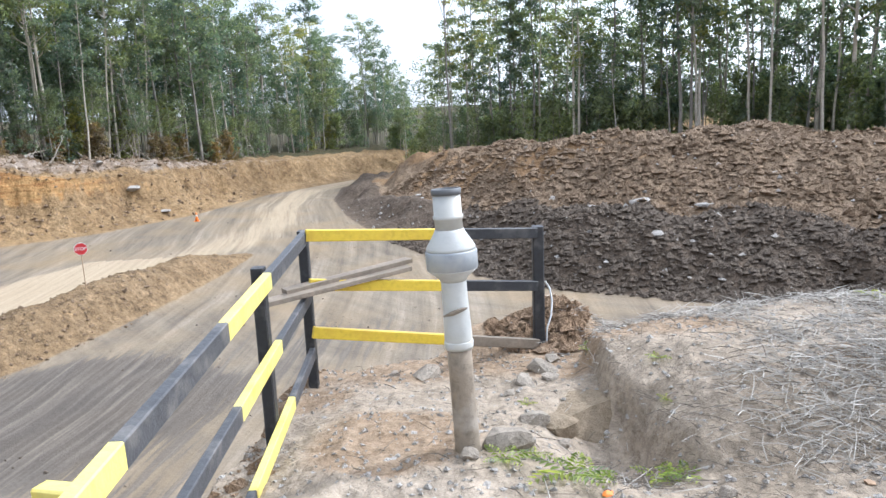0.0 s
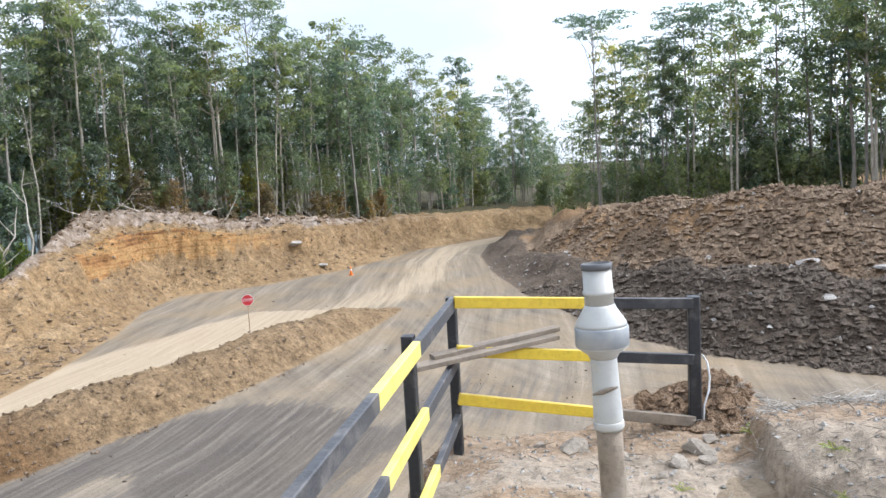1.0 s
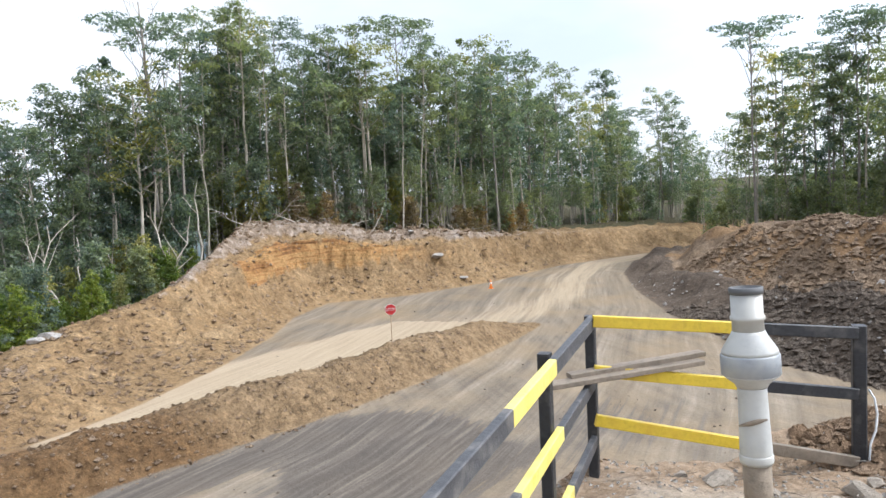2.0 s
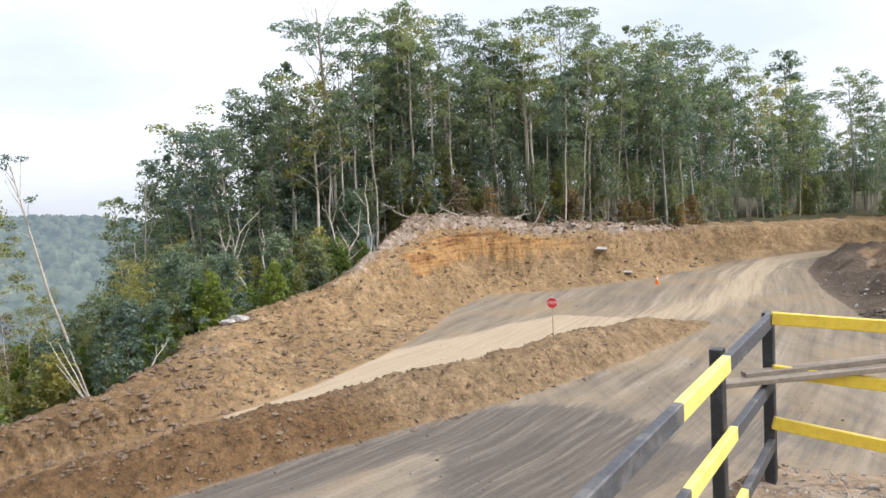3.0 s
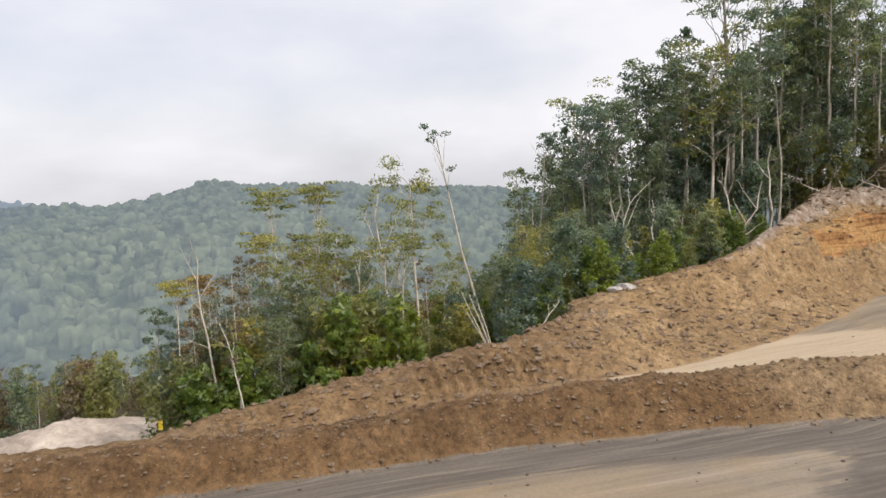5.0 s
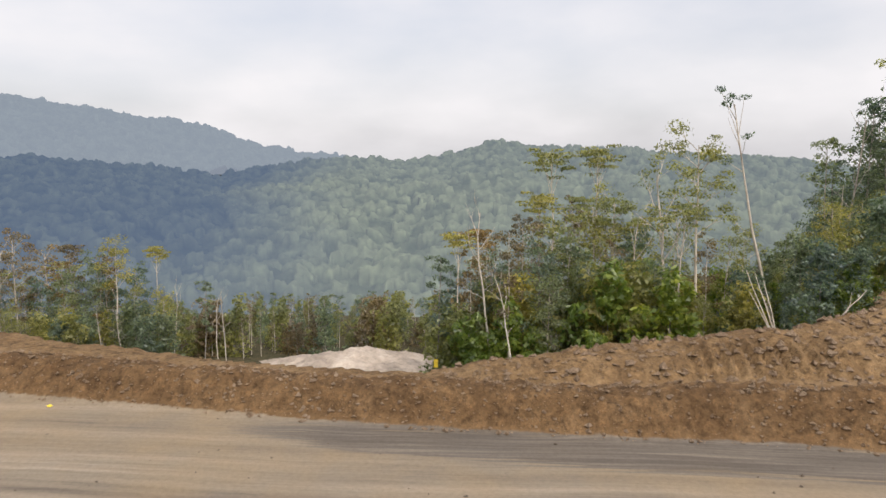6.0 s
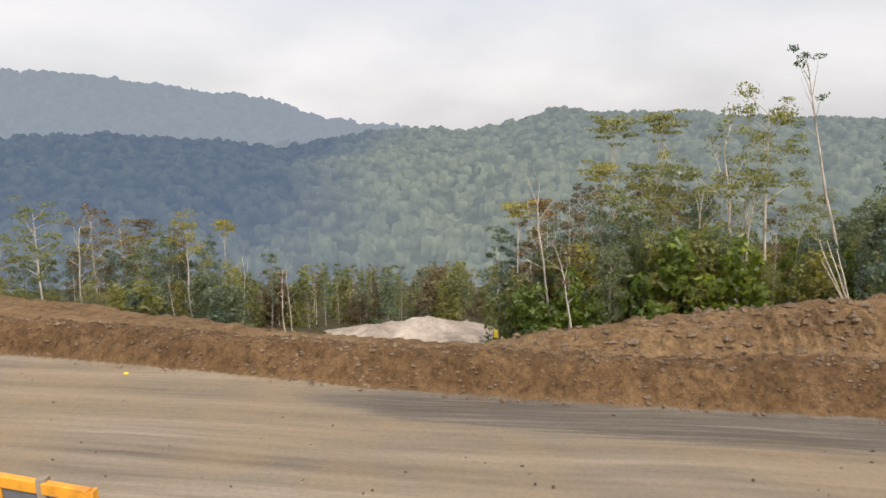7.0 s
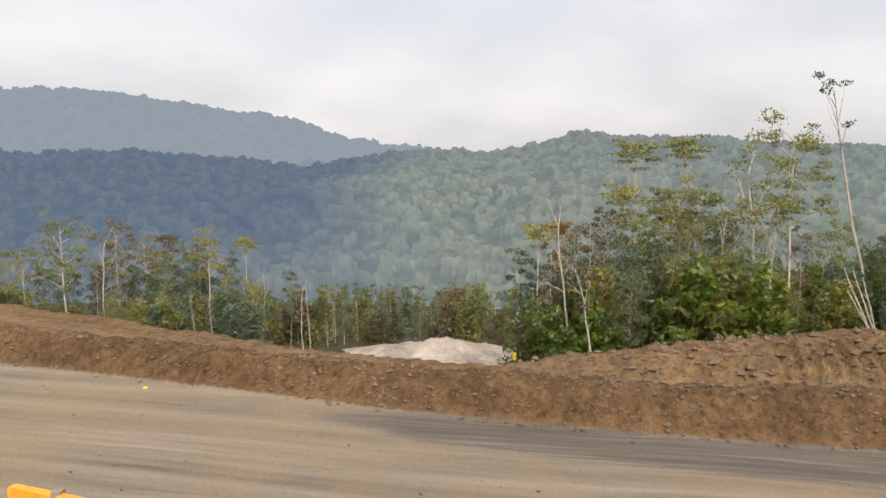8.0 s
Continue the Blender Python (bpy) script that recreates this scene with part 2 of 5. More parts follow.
    look_c = mix_node(n, l, 0.9, look_c, ramp_node(n, l, crumb, [(0.36, (0.58, 0.56, 0.54)), (0.46, (0.92, 0.92, 0.92)), (0.56, (1.06, 1.06, 1.06)), (0.68, (1.3, 1.28, 1.25))]), "MULTIPLY")
    col = mix_node(n, l, mask_node(n, l, "w_look", mid, 0.4), col, look_c)
    gravel = noise_node(n, l, 5.2, 8, 0.8)
    col = mix_node(n, l, mask_node(n, l, "rough"), col, ramp_node(n, l, gravel, [(0.38, (0.62, 0.60, 0.58)), (0.48, (1, 1, 1)), (0.57, (1.05, 1.05, 1.05)), (0.66, (1.45, 1.42, 1.38))]), "MULTIPLY")
    col = mix_node(n, l, 1.0, col, (0.77, 0.76, 0.76), "MULTIPLY")
    l.new(col, p.inputs["Base Color"])
    p.inputs["Roughness"].default_value = 0.95
    p.inputs["Specular IOR Level"].default_value = 0.15
    rough = mask_node(n, l, "rough")
    b = n.new("ShaderNodeBump")
    b.inputs["Distance"].default_value = 0.24
    l.new(rough, b.inputs["Strength"])
    l.new(mid, b.inputs["Height"])
    b2 = n.new("ShaderNodeBump")
    b2.inputs["Distance"].default_value = 0.10
    l.new(rough, b2.inputs["Strength"])
    l.new(lump, b2.inputs["Height"])
    l.new(b.outputs["Normal"], b2.inputs["Normal"])
    first = bump_node(n, l, p, s3, 0.35, 0.05, b2.outputs["Normal"])
    second = bump_node(n, l, p, fine, 0.55, 0.05, first)
    bump_node(n, l, p, crumb, 0.5, 0.02, second)
    return mat


M_EARTH = earth_material()
M_SAND = soil("pale_sand", (0.19, 0.155, 0.125), (0.36, 0.30, 0.24), (0.56, 0.485, 0.40), 0.7, 2.0, 0.45)
M_ROCK = soil("rock", (0.23, 0.195, 0.155), (0.32, 0.275, 0.22), (0.42, 0.37, 0.305), 0.35, 30.0, 6.0)
M_PACKED = soil("packed_sand", (0.28, 0.22, 0.16), (0.36, 0.30, 0.225), (0.45, 0.385, 0.31), 0.35, 20.0, 4.0)
M_CLOD = soil("earth_clod", (0.15, 0.10, 0.06), (0.24, 0.17, 0.11), (0.37, 0.285, 0.205), 0.6, 12.0, 3.0)
M_CLOD_DARK = soil("dark_clod", (0.09, 0.07, 0.053), (0.145, 0.115, 0.088), (0.24, 0.195, 0.15), 0.6, 12.0, 3.0)
M_RED_CLOD = soil("reddish_clod", (0.20, 0.125, 0.07), (0.31, 0.21, 0.13), (0.43, 0.325, 0.225), 0.5, 20.0, 5.0)
M_PALE_ROCK = soil("pale_rock", (0.28, 0.255, 0.225), (0.39, 0.36, 0.32), (0.52, 0.485, 0.44), 0.5, 8.0, 2.0)
M_BLACK = plain("black_paint", (0.022, 0.022, 0.024), 0.55, 0, 0.35, 26.0, 0.3, (0.075, 0.07, 0.065))
M_GREY_PAINT = plain("worn_black_paint", (0.055, 0.055, 0.058), 0.6, 0, 0.35, 26.0, 0.3, (0.13, 0.12, 0.11))
M_YELLOW = plain("yellow_paint", (0.62, 0.44, 0.03), 0.5, 0, 0.18, 20.0, 0.25, (0.55, 0.36, 0.03))
M_PALE_YELLOW = plain("pale_yellow_paint", (0.68, 0.57, 0.15), 0.5, 0, 0.15, 20.0, 0.25, (0.66, 0.50, 0.08))
M_PLANK = plain("weathered_wood", (0.23, 0.185, 0.135), 0.8, 0, 0.4, 30.0, 0.4)
M_POLE = plain("rough_pole", (0.25, 0.20, 0.145), 0.85, 0, 0.35, 18.0, 0.5, (0.36, 0.31, 0.25))
M_PVC = plain("dusty_white_pipe", (0.47, 0.465, 0.435), 0.45, 0, 0.14, 9.0, 0.08, (0.40, 0.37, 0.31))
M_PVC_GREY = plain("grey_pipe_socket", (0.27, 0.285, 0.295), 0.45, 0, 0.25, 11.0, 0.1, (0.42, 0.41, 0.38))
M_RIM = plain("dark_pipe_rim", (0.10, 0.10, 0.10), 0.6)
M_RED = plain("red_sign_face", (0.50, 0.028, 0.03), 0.4, 0, 0.12, 6.0, 0.03)
M_WHITE = plain("white_sign_paint", (0.75, 0.75, 0.73), 0.5, 0, 0.08)
M_STAKE = plain("wooden_stake", (0.30, 0.20, 0.12), 0.8, 0, 0.3)
M_CONE = plain("orange_cone", (0.80, 0.23, 0.03), 0.5, 0, 0.15)
M_ORANGE = plain("orange_yellow_frame_paint", (0.66, 0.29, 0.02), 0.5, 0, 0.25, 22.0, 0.2, (0.42, 0.15, 0.02))
M_PANEL = plain("grey_mesh_panel", (0.11, 0.115, 0.12), 0.6, 0, 0.15)
M_LITTER = plain("yellow_litter", (0.72, 0.55, 0.04), 0.5)
M_LITTER_W = plain("white_litter", (0.62, 0.60, 0.55), 0.6)
M_BARK = plain("grey_bark", (0.22, 0.195, 0.165), 0.9, 0, 0.4, 3.0, 0.4, (0.30, 0.265, 0.215))
M_BARK_PALE = plain("pale_bark", (0.40, 0.35, 0.28), 0.9, 0, 0.35, 3.0, 0.4, (0.28, 0.235, 0.18))
M_BARK_DEAD = plain("dead_bleached_wood", (0.50, 0.44, 0.36), 0.9, 0, 0.25, 3.0, 0.3, (0.38, 0.31, 0.23))
M_LEAF = leafy("forest_leaves", (0.085, 0.110, 0.088), (0.14, 0.172, 0.130), (0.22, 0.255, 0.172))
M_LEAF_DEEP = leafy("dark_canopy_leaves", (0.082, 0.112, 0.102), (0.13, 0.167, 0.150), (0.195, 0.235, 0.200))
M_LEAF_WARM = leafy("sunlit_yellow_green_leaves", (0.13, 0.130, 0.050), (0.225, 0.218, 0.080), (0.34, 0.315, 0.125))
M_LEAF_BROWN = leafy("dry_brown_leaves", (0.10, 0.072, 0.042), (0.19, 0.13, 0.078), (0.28, 0.205, 0.125))
M_LEAF_BRIGHT = leafy("bright_shrub_leaves", (0.07, 0.11, 0.02), (0.14, 0.19, 0.035), (0.25, 0.29, 0.07))
M_STRAW = plain("dry_straw", (0.33, 0.295, 0.245), 0.7, 0, 0.3, 40.0, 0.1)
M_STRAW_PALE = plain("bleached_straw", (0.43, 0.395, 0.34), 0.7, 0, 0.2, 40.0, 0.1)
M_TWIG = plain("dark_twig", (0.13, 0.105, 0.08), 0.85, 0, 0.35, 30.0, 0.2)
M_SANDSTONE = soil("earthy_block", (0.20, 0.15, 0.10), (0.28, 0.22, 0.15), (0.37, 0.30, 0.215), 0.4, 22.0, 4.0)
M_FERN = leafy("fern_green", (0.11, 0.14, 0.02), (0.21, 0.25, 0.035), (0.36, 0.38, 0.08))


# ---------------------------------------------------------------- mesh helpers
def mesh_np(name, verts, faces, smooth=True):
    """A mesh from numpy arrays; faces is n x 3 or n x 4."""
    me = bpy.data.meshes.new(name)
    verts = np.asarray(verts, np.float32)
    faces = np.asarray(faces, np.int32)
    k = faces.shape[1]
    me.vertices.add(len(verts))
    me.vertices.foreach_set("co", verts.ravel())
    me.loops.add(faces.size)
    me.loops.foreach_set("vertex_index", faces.ravel())
    me.polygons.add(len(faces))
    me.polygons.foreach_set("loop_start", np.arange(0, faces.size, k, dtype=np.int32))
    me.polygons.foreach_set("loop_total", np.full(len(faces), k, np.int32))
    me.polygons.foreach_set("use_smooth", np.full(len(faces), smooth))
    me.update(calc_edges=True)
    return me


def part(name, data, material, parent=None, label=""):
    """Links a bmesh or a mesh as one object under its thing."""
    if isinstance(data, bmesh.types.BMesh):
        me = bpy.data.meshes.new(name)
        data.to_mesh(me)
        data.free()
    else:
        me = data
    for m in material if isinstance(material, (list, tuple)) else [material]:
        me.materials.append(m)
    ob = new(name, me)
    if parent is not None:
        ob.parent = parent
    if label:
        ob["label"] = label
    return ob


def empty(name, at=(0, 0, 0)):
    ob = new(name)
    ob.location = at
    return ob


def lattice(ix, iy, seed):
    h = np.sin(ix * 127.1 + iy * 311.7 + seed * 74.7) * 43758.5453
    return h - np.floor(h)


def vnoise(x, y, seed=0):
    ix, iy = np.floor(x), np.floor(y)
    fx, fy = x - ix, y - iy
    fx, fy = fx * fx * (3 - 2 * fx), fy * fy * (3 - 2 * fy)
    a, b = lattice(ix, iy, seed), lattice(ix + 1, iy, seed)
    c, d = lattice(ix, iy + 1, seed), lattice(ix + 1, iy + 1, seed)
    return (a + (b - a) * fx) * (1 - fy) + (c + (d - c) * fx) * fy


def fbm(x, y, scale, octaves=4, seed=0, ridge=False):
    total, amp, norm = 0, 1.0, 0
    for o in range(octaves):
        v = vnoise(x * scale + 17.3 * o, y * scale - 9.1 * o, seed + o) * 2 - 1
        total = total + amp * ((1 - 2 * np.abs(v)) if ridge else v)
        norm += amp
        amp *= 0.52
        scale *= 2.03
    return total / norm


def step(a, b, x):
    t = np.clip((x - a) / (b - a), 0, 1)
    return t * t * (3 - 2 * t)


def along(X, Y, rows):
    """Nearest place on a line of rows (x, y, values...): signed distance (positive on the left of its way) and its values there."""
    rows = np.array(rows, float)
    best = np.full(X.shape, 1e18)
    sign = np.zeros(X.shape)
    vals = np.zeros((rows.shape[1] - 2, *X.shape))
    for a, b in zip(rows[:-1], rows[1:]):
        dx, dy = b[0] - a[0], b[1] - a[1]
        u = np.clip(((X - a[0]) * dx + (Y - a[1]) * dy) / (dx * dx + dy * dy), 0, 1)
        ex, ey = X - a[0] - u * dx, Y - a[1] - u * dy
        d = ex * ex + ey * ey
        near = d < best
        best = np.where(near, d, best)
        sign = np.where(near, np.sign(dx * ey - dy * ex), sign)
        for k in range(len(vals)):
            vals[k] = np.where(near, a[2 + k] + u * (b[2 + k] - a[2 + k]), vals[k])
    return np.sqrt(best) * np.where(sign == 0, 1, sign), vals


# ---------------------------------------------------------------- the lie of the land
# foot of the left bank, from the far bend to the valley side: x, y, crest height, width of the face, slope behind the crest
LEFT_FOOT = [(4, 104, 2.0, 5, 0.05), (-2, 97, 2.2, 5, 0.06), (-9, 84.5, 2.5, 5, 0.08), (-16.3, 71.7, 3.2, 5, 0.10), (-19.4, 58.2, 4.4, 6, 0.12),
             (-23.7, 50, 4.6, 7, 0.12), (-28, 46, 5.9, 6.5, 0.12), (-27, 40, 4.7, 6.5, 0.04), (-24.5, 34, 2.8, 7.5, -0.03), (-22.5, 27, 1.9, 8.5, -0.04),
             (-21.5, 21, 1.35, 6.5, -0.06), (-21, 14, 1.25, 3.6, -0.1), (-21.2, 5, 0.75, 2.6, -0.1), (-21.6, 0, 0.15, 1.8, -0.1), (-23.4, -6, -0.1, 2.0, -0.1),
             (-26, -14, -0.1, 3, -0.1), (-30, -24, -0.05, 3, -0.1), (-40, -60, 0.0, 4, -0.1)]
# crest of the berm beside the haul road: x, y, height, half width
BERM = [(-36, -58, 0.8, 1.7), (-24.9, -17.5, 0.8, 1.6), (-23.2, -10.6, 0.8, 1.6), (-20.7, -1.6, 0.8, 1.6), (-19.4, 4.8, 0.85, 1.6), (-18.7, 9.7, 0.95, 1.7),
        (-17.1, 16.2, 1.15, 2.1), (-14.8, 22.6, 1.2, 2.2), (-13.2, 29.2, 1.2, 2.2), (-12.0, 35.0, 0.9, 1.8), (-11.3, 38.0, 0.25, 1.2), (-11.1, 39.5, 0.0, 1.0)]
# foot of the right spoil heap: x, y, height of the dark tier, its width, full height, width up to the crest
RIGHT_FOOT = [(60, 10, 2.0, 6, 4.2, 18), (30, 20, 2.0, 6, 4.4, 18), (18, 23, 2.1, 6, 4.9, 18), (9.9, 26, 2.1, 6, 5.3, 18), (4.7, 29, 2.1, 6, 5.4, 17), (1.8, 32, 1.9, 5.5, 5.2, 16),
              (-3.5, 43.6, 1.4, 5, 4.8, 12), (-6.8, 54, 1.0, 4, 4.1, 9.5), (-9.2, 65, 0.7, 3, 3.2, 7), (-9.7, 76, 0.5, 3, 2.0, 7), (-5.8, 86, 0.5, 3, 1.2, 7), (4, 94, 0.5, 3, 1.0, 7)]
# edge of the lookout where the camera stands
LOOKOUT = [(-2.7, -60), (-2.7, -0.4), (-1.7, 0.5), (-1.24, 1.6), (-1.2, 4.6), (-1.12, 5.6), (0, 6.1), (1.1, 6.6), (1.6, 6.35), (2.5, 6.65), (3.4, 6.35), (4.4, 5.9), (8, 5.2), (20, 3), (60, -20)]
# wheel lanes of the haul road, and of the branch round the lookout
LANE_A = [(-17, -60), (-14, -30), (-11.5, -8), (-10, 5), (-8, 18), (-7.5, 30), (-8.8, 45), (-12, 62), (-12.5, 75), (-7, 87)]
LANE_B = [(-13, 64), (-10.5, 50), (-5, 37), (2, 28.5), (10, 23.5), (25, 18), (60, 2)]


def relief(X, Y):
    """Height of the ground, and the masks of its soils."""
    big = fbm(X, Y, 0.08, 3, 5)
    sL, (hL, wL, kL) = along(X, Y, LEFT_FOOT)
    sL = -sL
    sB, (hB, wB) = along(X, Y, BERM)
    sR, (hd, wd, hc, wc) = along(X, Y, RIGHT_FOOT)
    sR = -sR
    sP, _ = along(X, Y, LOOKOUT)
    sP = -sP
    jag = fbm(X, Y, 0.55, 4, 11)
    z = 0.05 * big + 0.035 * fbm(X, Y, 0.6, 3, 3) - 0.02
    # left bank and the land behind it
    s = sL + 0.7 * jag * step(0, 3, sL) + 0.30 * fbm(X, Y, 1.1, 3, 13, True) * step(1, 3, sL)
    soft = step(0, 1, s / wL) * 0.45 + step(0.45, 0.9, s / wL) * 0.55
    cut = 0.40 * step(0, 0.55, s / wL) + 0.36 * step(0.47, 0.60, s / wL) + 0.24 * step(0.62, 1.0, s / wL)
    bluff = step(15, 11, Y) + step(13, 10, np.abs(Y - 10))
    steep = step(0.0, 0.55, s / wL) * 0.85 + step(0.5, 1.0, s / wL) * 0.15
    face = soft + (cut - soft) * step(3.6, 4.6, hL)
    face = face + (steep - face) * np.clip(bluff, 0, 1) * step(1.6, 1.3, hL)
    beyond = np.maximum(s - wL - 0.3, 0)
    bearing = np.degrees(np.arctan2(-X, Y))
    bearing = np.where(bearing < -90, bearing + 360, bearing)
    valley = -7 * (1 - np.exp(-beyond / 8)) - 0.13 * np.minimum(beyond, 150)
    wood = np.where(kL < 0, kL * np.minimum(beyond, 60), np.minimum(kL * beyond, 7))
    into = step(53, 64, bearing + 3 * big)
    far = np.hypot(X, Y)
    fall = wood * (1 - into) + valley * into
    fall = fall + (-30 - fall) * step(110, 170, far) * step(38, 52, bearing)
    rough = fbm(X, Y, 0.8, 3, 21, True)
    zl = hL * face + fall + step(0, 2, sL) * (0.24 * rough + 0.26 * jag + 0.10 * fbm(X, Y, 2.6, 3, 23, True)) * (0.25 + 0.75 * np.clip(hL / 3, 0, 1))
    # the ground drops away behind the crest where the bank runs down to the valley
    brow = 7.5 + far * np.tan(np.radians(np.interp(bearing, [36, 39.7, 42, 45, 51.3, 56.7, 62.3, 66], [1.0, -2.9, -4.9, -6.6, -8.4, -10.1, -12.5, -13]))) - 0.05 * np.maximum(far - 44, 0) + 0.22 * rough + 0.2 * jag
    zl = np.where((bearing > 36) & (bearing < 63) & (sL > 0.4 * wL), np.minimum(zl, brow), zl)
    z = np.where(sL > 0, np.maximum(z * 0.3, 0) + zl, z)
    tread = np.exp(-((sL - 1.6) / 1.1) ** 2) * step(8.5, 9.5, Y) * step(15.5, 13.5, Y)
    z = z - 0.21 * tread * step(-0.2, 0.3, np.sin(Y * 12.5 + 0.8 * X + 0.8 * jag)) * (sL > 0)
    # berm
    b = np.clip(1 - np.abs(sB) / wB, 0, 1)
    zb = hB * step(0, 0.85, b) * (1 + 0.16 * fbm(X, Y, 0.5, 4, 31)) + (0.14 * rough + 0.10 * fbm(X, Y, 2.6, 3, 33, True)) * step(0, 0.4, b)
    shelf = np.where((sB > 0) & (sL < 1.5) & (Y < 20), 0.3 * step(20, 12, Y) * hB * step(0, 0.6, sB), -99)
    z = np.maximum(np.maximum(z, shelf), np.where(b > 0, zb, -99))
    # right heap
    clod = fbm(X, Y, 0.45, 3, 41, True)
    r = sR + 0.9 * fbm(X, Y, 0.3, 3, 43) * step(0, 4, sR)
    dark = hd * step(0, 1, r / wd)
    upper = (hc - hd) * step(0, 1, (r - wd - 1.2) / np.maximum(wc - wd, 1))
    back = -step(wc + 3, wc + 22, r) * (hc - 2.0)
    zr = dark + upper + back + step(0, 2.5, sR) * (0.42 * clod + 0.95 * fbm(X, Y, 0.15, 3, 47) + 0.40 * fbm(X, Y, 0.27, 2, 48, True) + 0.06 * fbm(X, Y, 1.0, 2, 49))
    z = np.where(sR > 0, np.maximum(zr, z * 0.2), z)
    # lookout
    pj = sP + 0.10 * fbm(X, Y, 1.6, 4, 51) + 0.05 * fbm(X, Y, 6.0, 3, 53)
    top = 5.85 - 0.0135 * np.clip(Y, 0, 7) ** 2
    hump = 0.33 * np.exp(-((X - 3.4) ** 2 / 2.2 + (Y - 5.3) ** 2 / 3.0)) + 0.10 * np.exp(-((X - 1.6) ** 2 / 0.2 + (Y - 5.0) ** 2 / 0.5))
    pit = -0.34 * np.exp(-((X - 1.02) ** 2 / 0.12 + (Y - 3.95) ** 2 / 0.22)) - 0.08 * np.exp(-((X - 1.2) ** 2 / 0.3 + (Y - 3.2) ** 2 / 0.3))
    edge = X - 1.22 - 0.14 * np.sin(2.3 * Y) + 0.10 * fbm(X, Y, 2.2, 3, 59)
    hump = hump + 0.23 * step(-0.06, 0.06, edge) * step(3.1, 3.9, Y) * step(6.2, 5.2, Y) * step(5.0, 2.2, X)
    heap = 0.40 * np.exp(-((X - 1.05) ** 2 / 0.20 + (Y - 6.45) ** 2 / 0.20)) + 0.25 * np.exp(-((X - 0.35) ** 2 / 0.10 + (Y - 6.25) ** 2 / 0.08))
    small = 0.045 * fbm(X, Y, 1.3, 5, 61) + 0.030 * fbm(X, Y, 4.2, 4, 63, True) + 0.07 * heap * fbm(X, Y, 7.0, 3, 65, True)
    top = top + hump + pit + heap + small
    top = top - 0.13 * step(0.7, 0.0, sP) * step(5.5, 4.5, Y)
    side = np.minimum(pj, 0)
    slope = 2.3
    zp = np.where(pj > 0, top, top + slope * side - 0.25 * step(0, -0.6, pj) + 0.10 * fbm(X, Y, 2.4, 4, 67, True) * step(0, -0.5, pj))
    over = zp - z
    on_look = over > 0
    z = np.maximum(z, zp)
    zone = np.zeros(X.shape, np.int8)
    zone[sL > 0.25] = 2
    far_left = (sL > wL + 2.5) & (np.hypot(X, Y) > 12)
    zone[far_left] = 5
    zone[(b > 0.03) & (sL < 0.25)] = 1
    zone[(sB > 0) & (sL <= 0.25) & (Y < 15)] = 1
    zone[sR > 0.1] = 3
    zone[(sR > wc + 12)] = 5
    zone[on_look] = 4
    zone[(np.hypot(X, Y) > 150)] = 5
    zone[(Y < -60) | ((X > 60) & (Y < 30) & (zone == 0))] = 5
    la, _ = along(X, Y, LANE_A)
    lb, _ = along(X, Y, LANE_B)
    shelf_m = np.where((sB > 0) & (sL < 1.5), step(19, 13, Y), 0)
    forest = np.clip(step(1.5, 4.5, sL - wL) + step(9, 14, sR - wc), 0, 1)
    forest = np.maximum(forest, (zone == 5) * 1.0)
    ramp_line, _ = along(X, Y, [(-21, 10), (-19.5, 18), (-18, 26), (-16, 35), (-12.5, 43), (-11.5, 52), (-13, 62), (-13.5, 72), (-9.5, 82)])
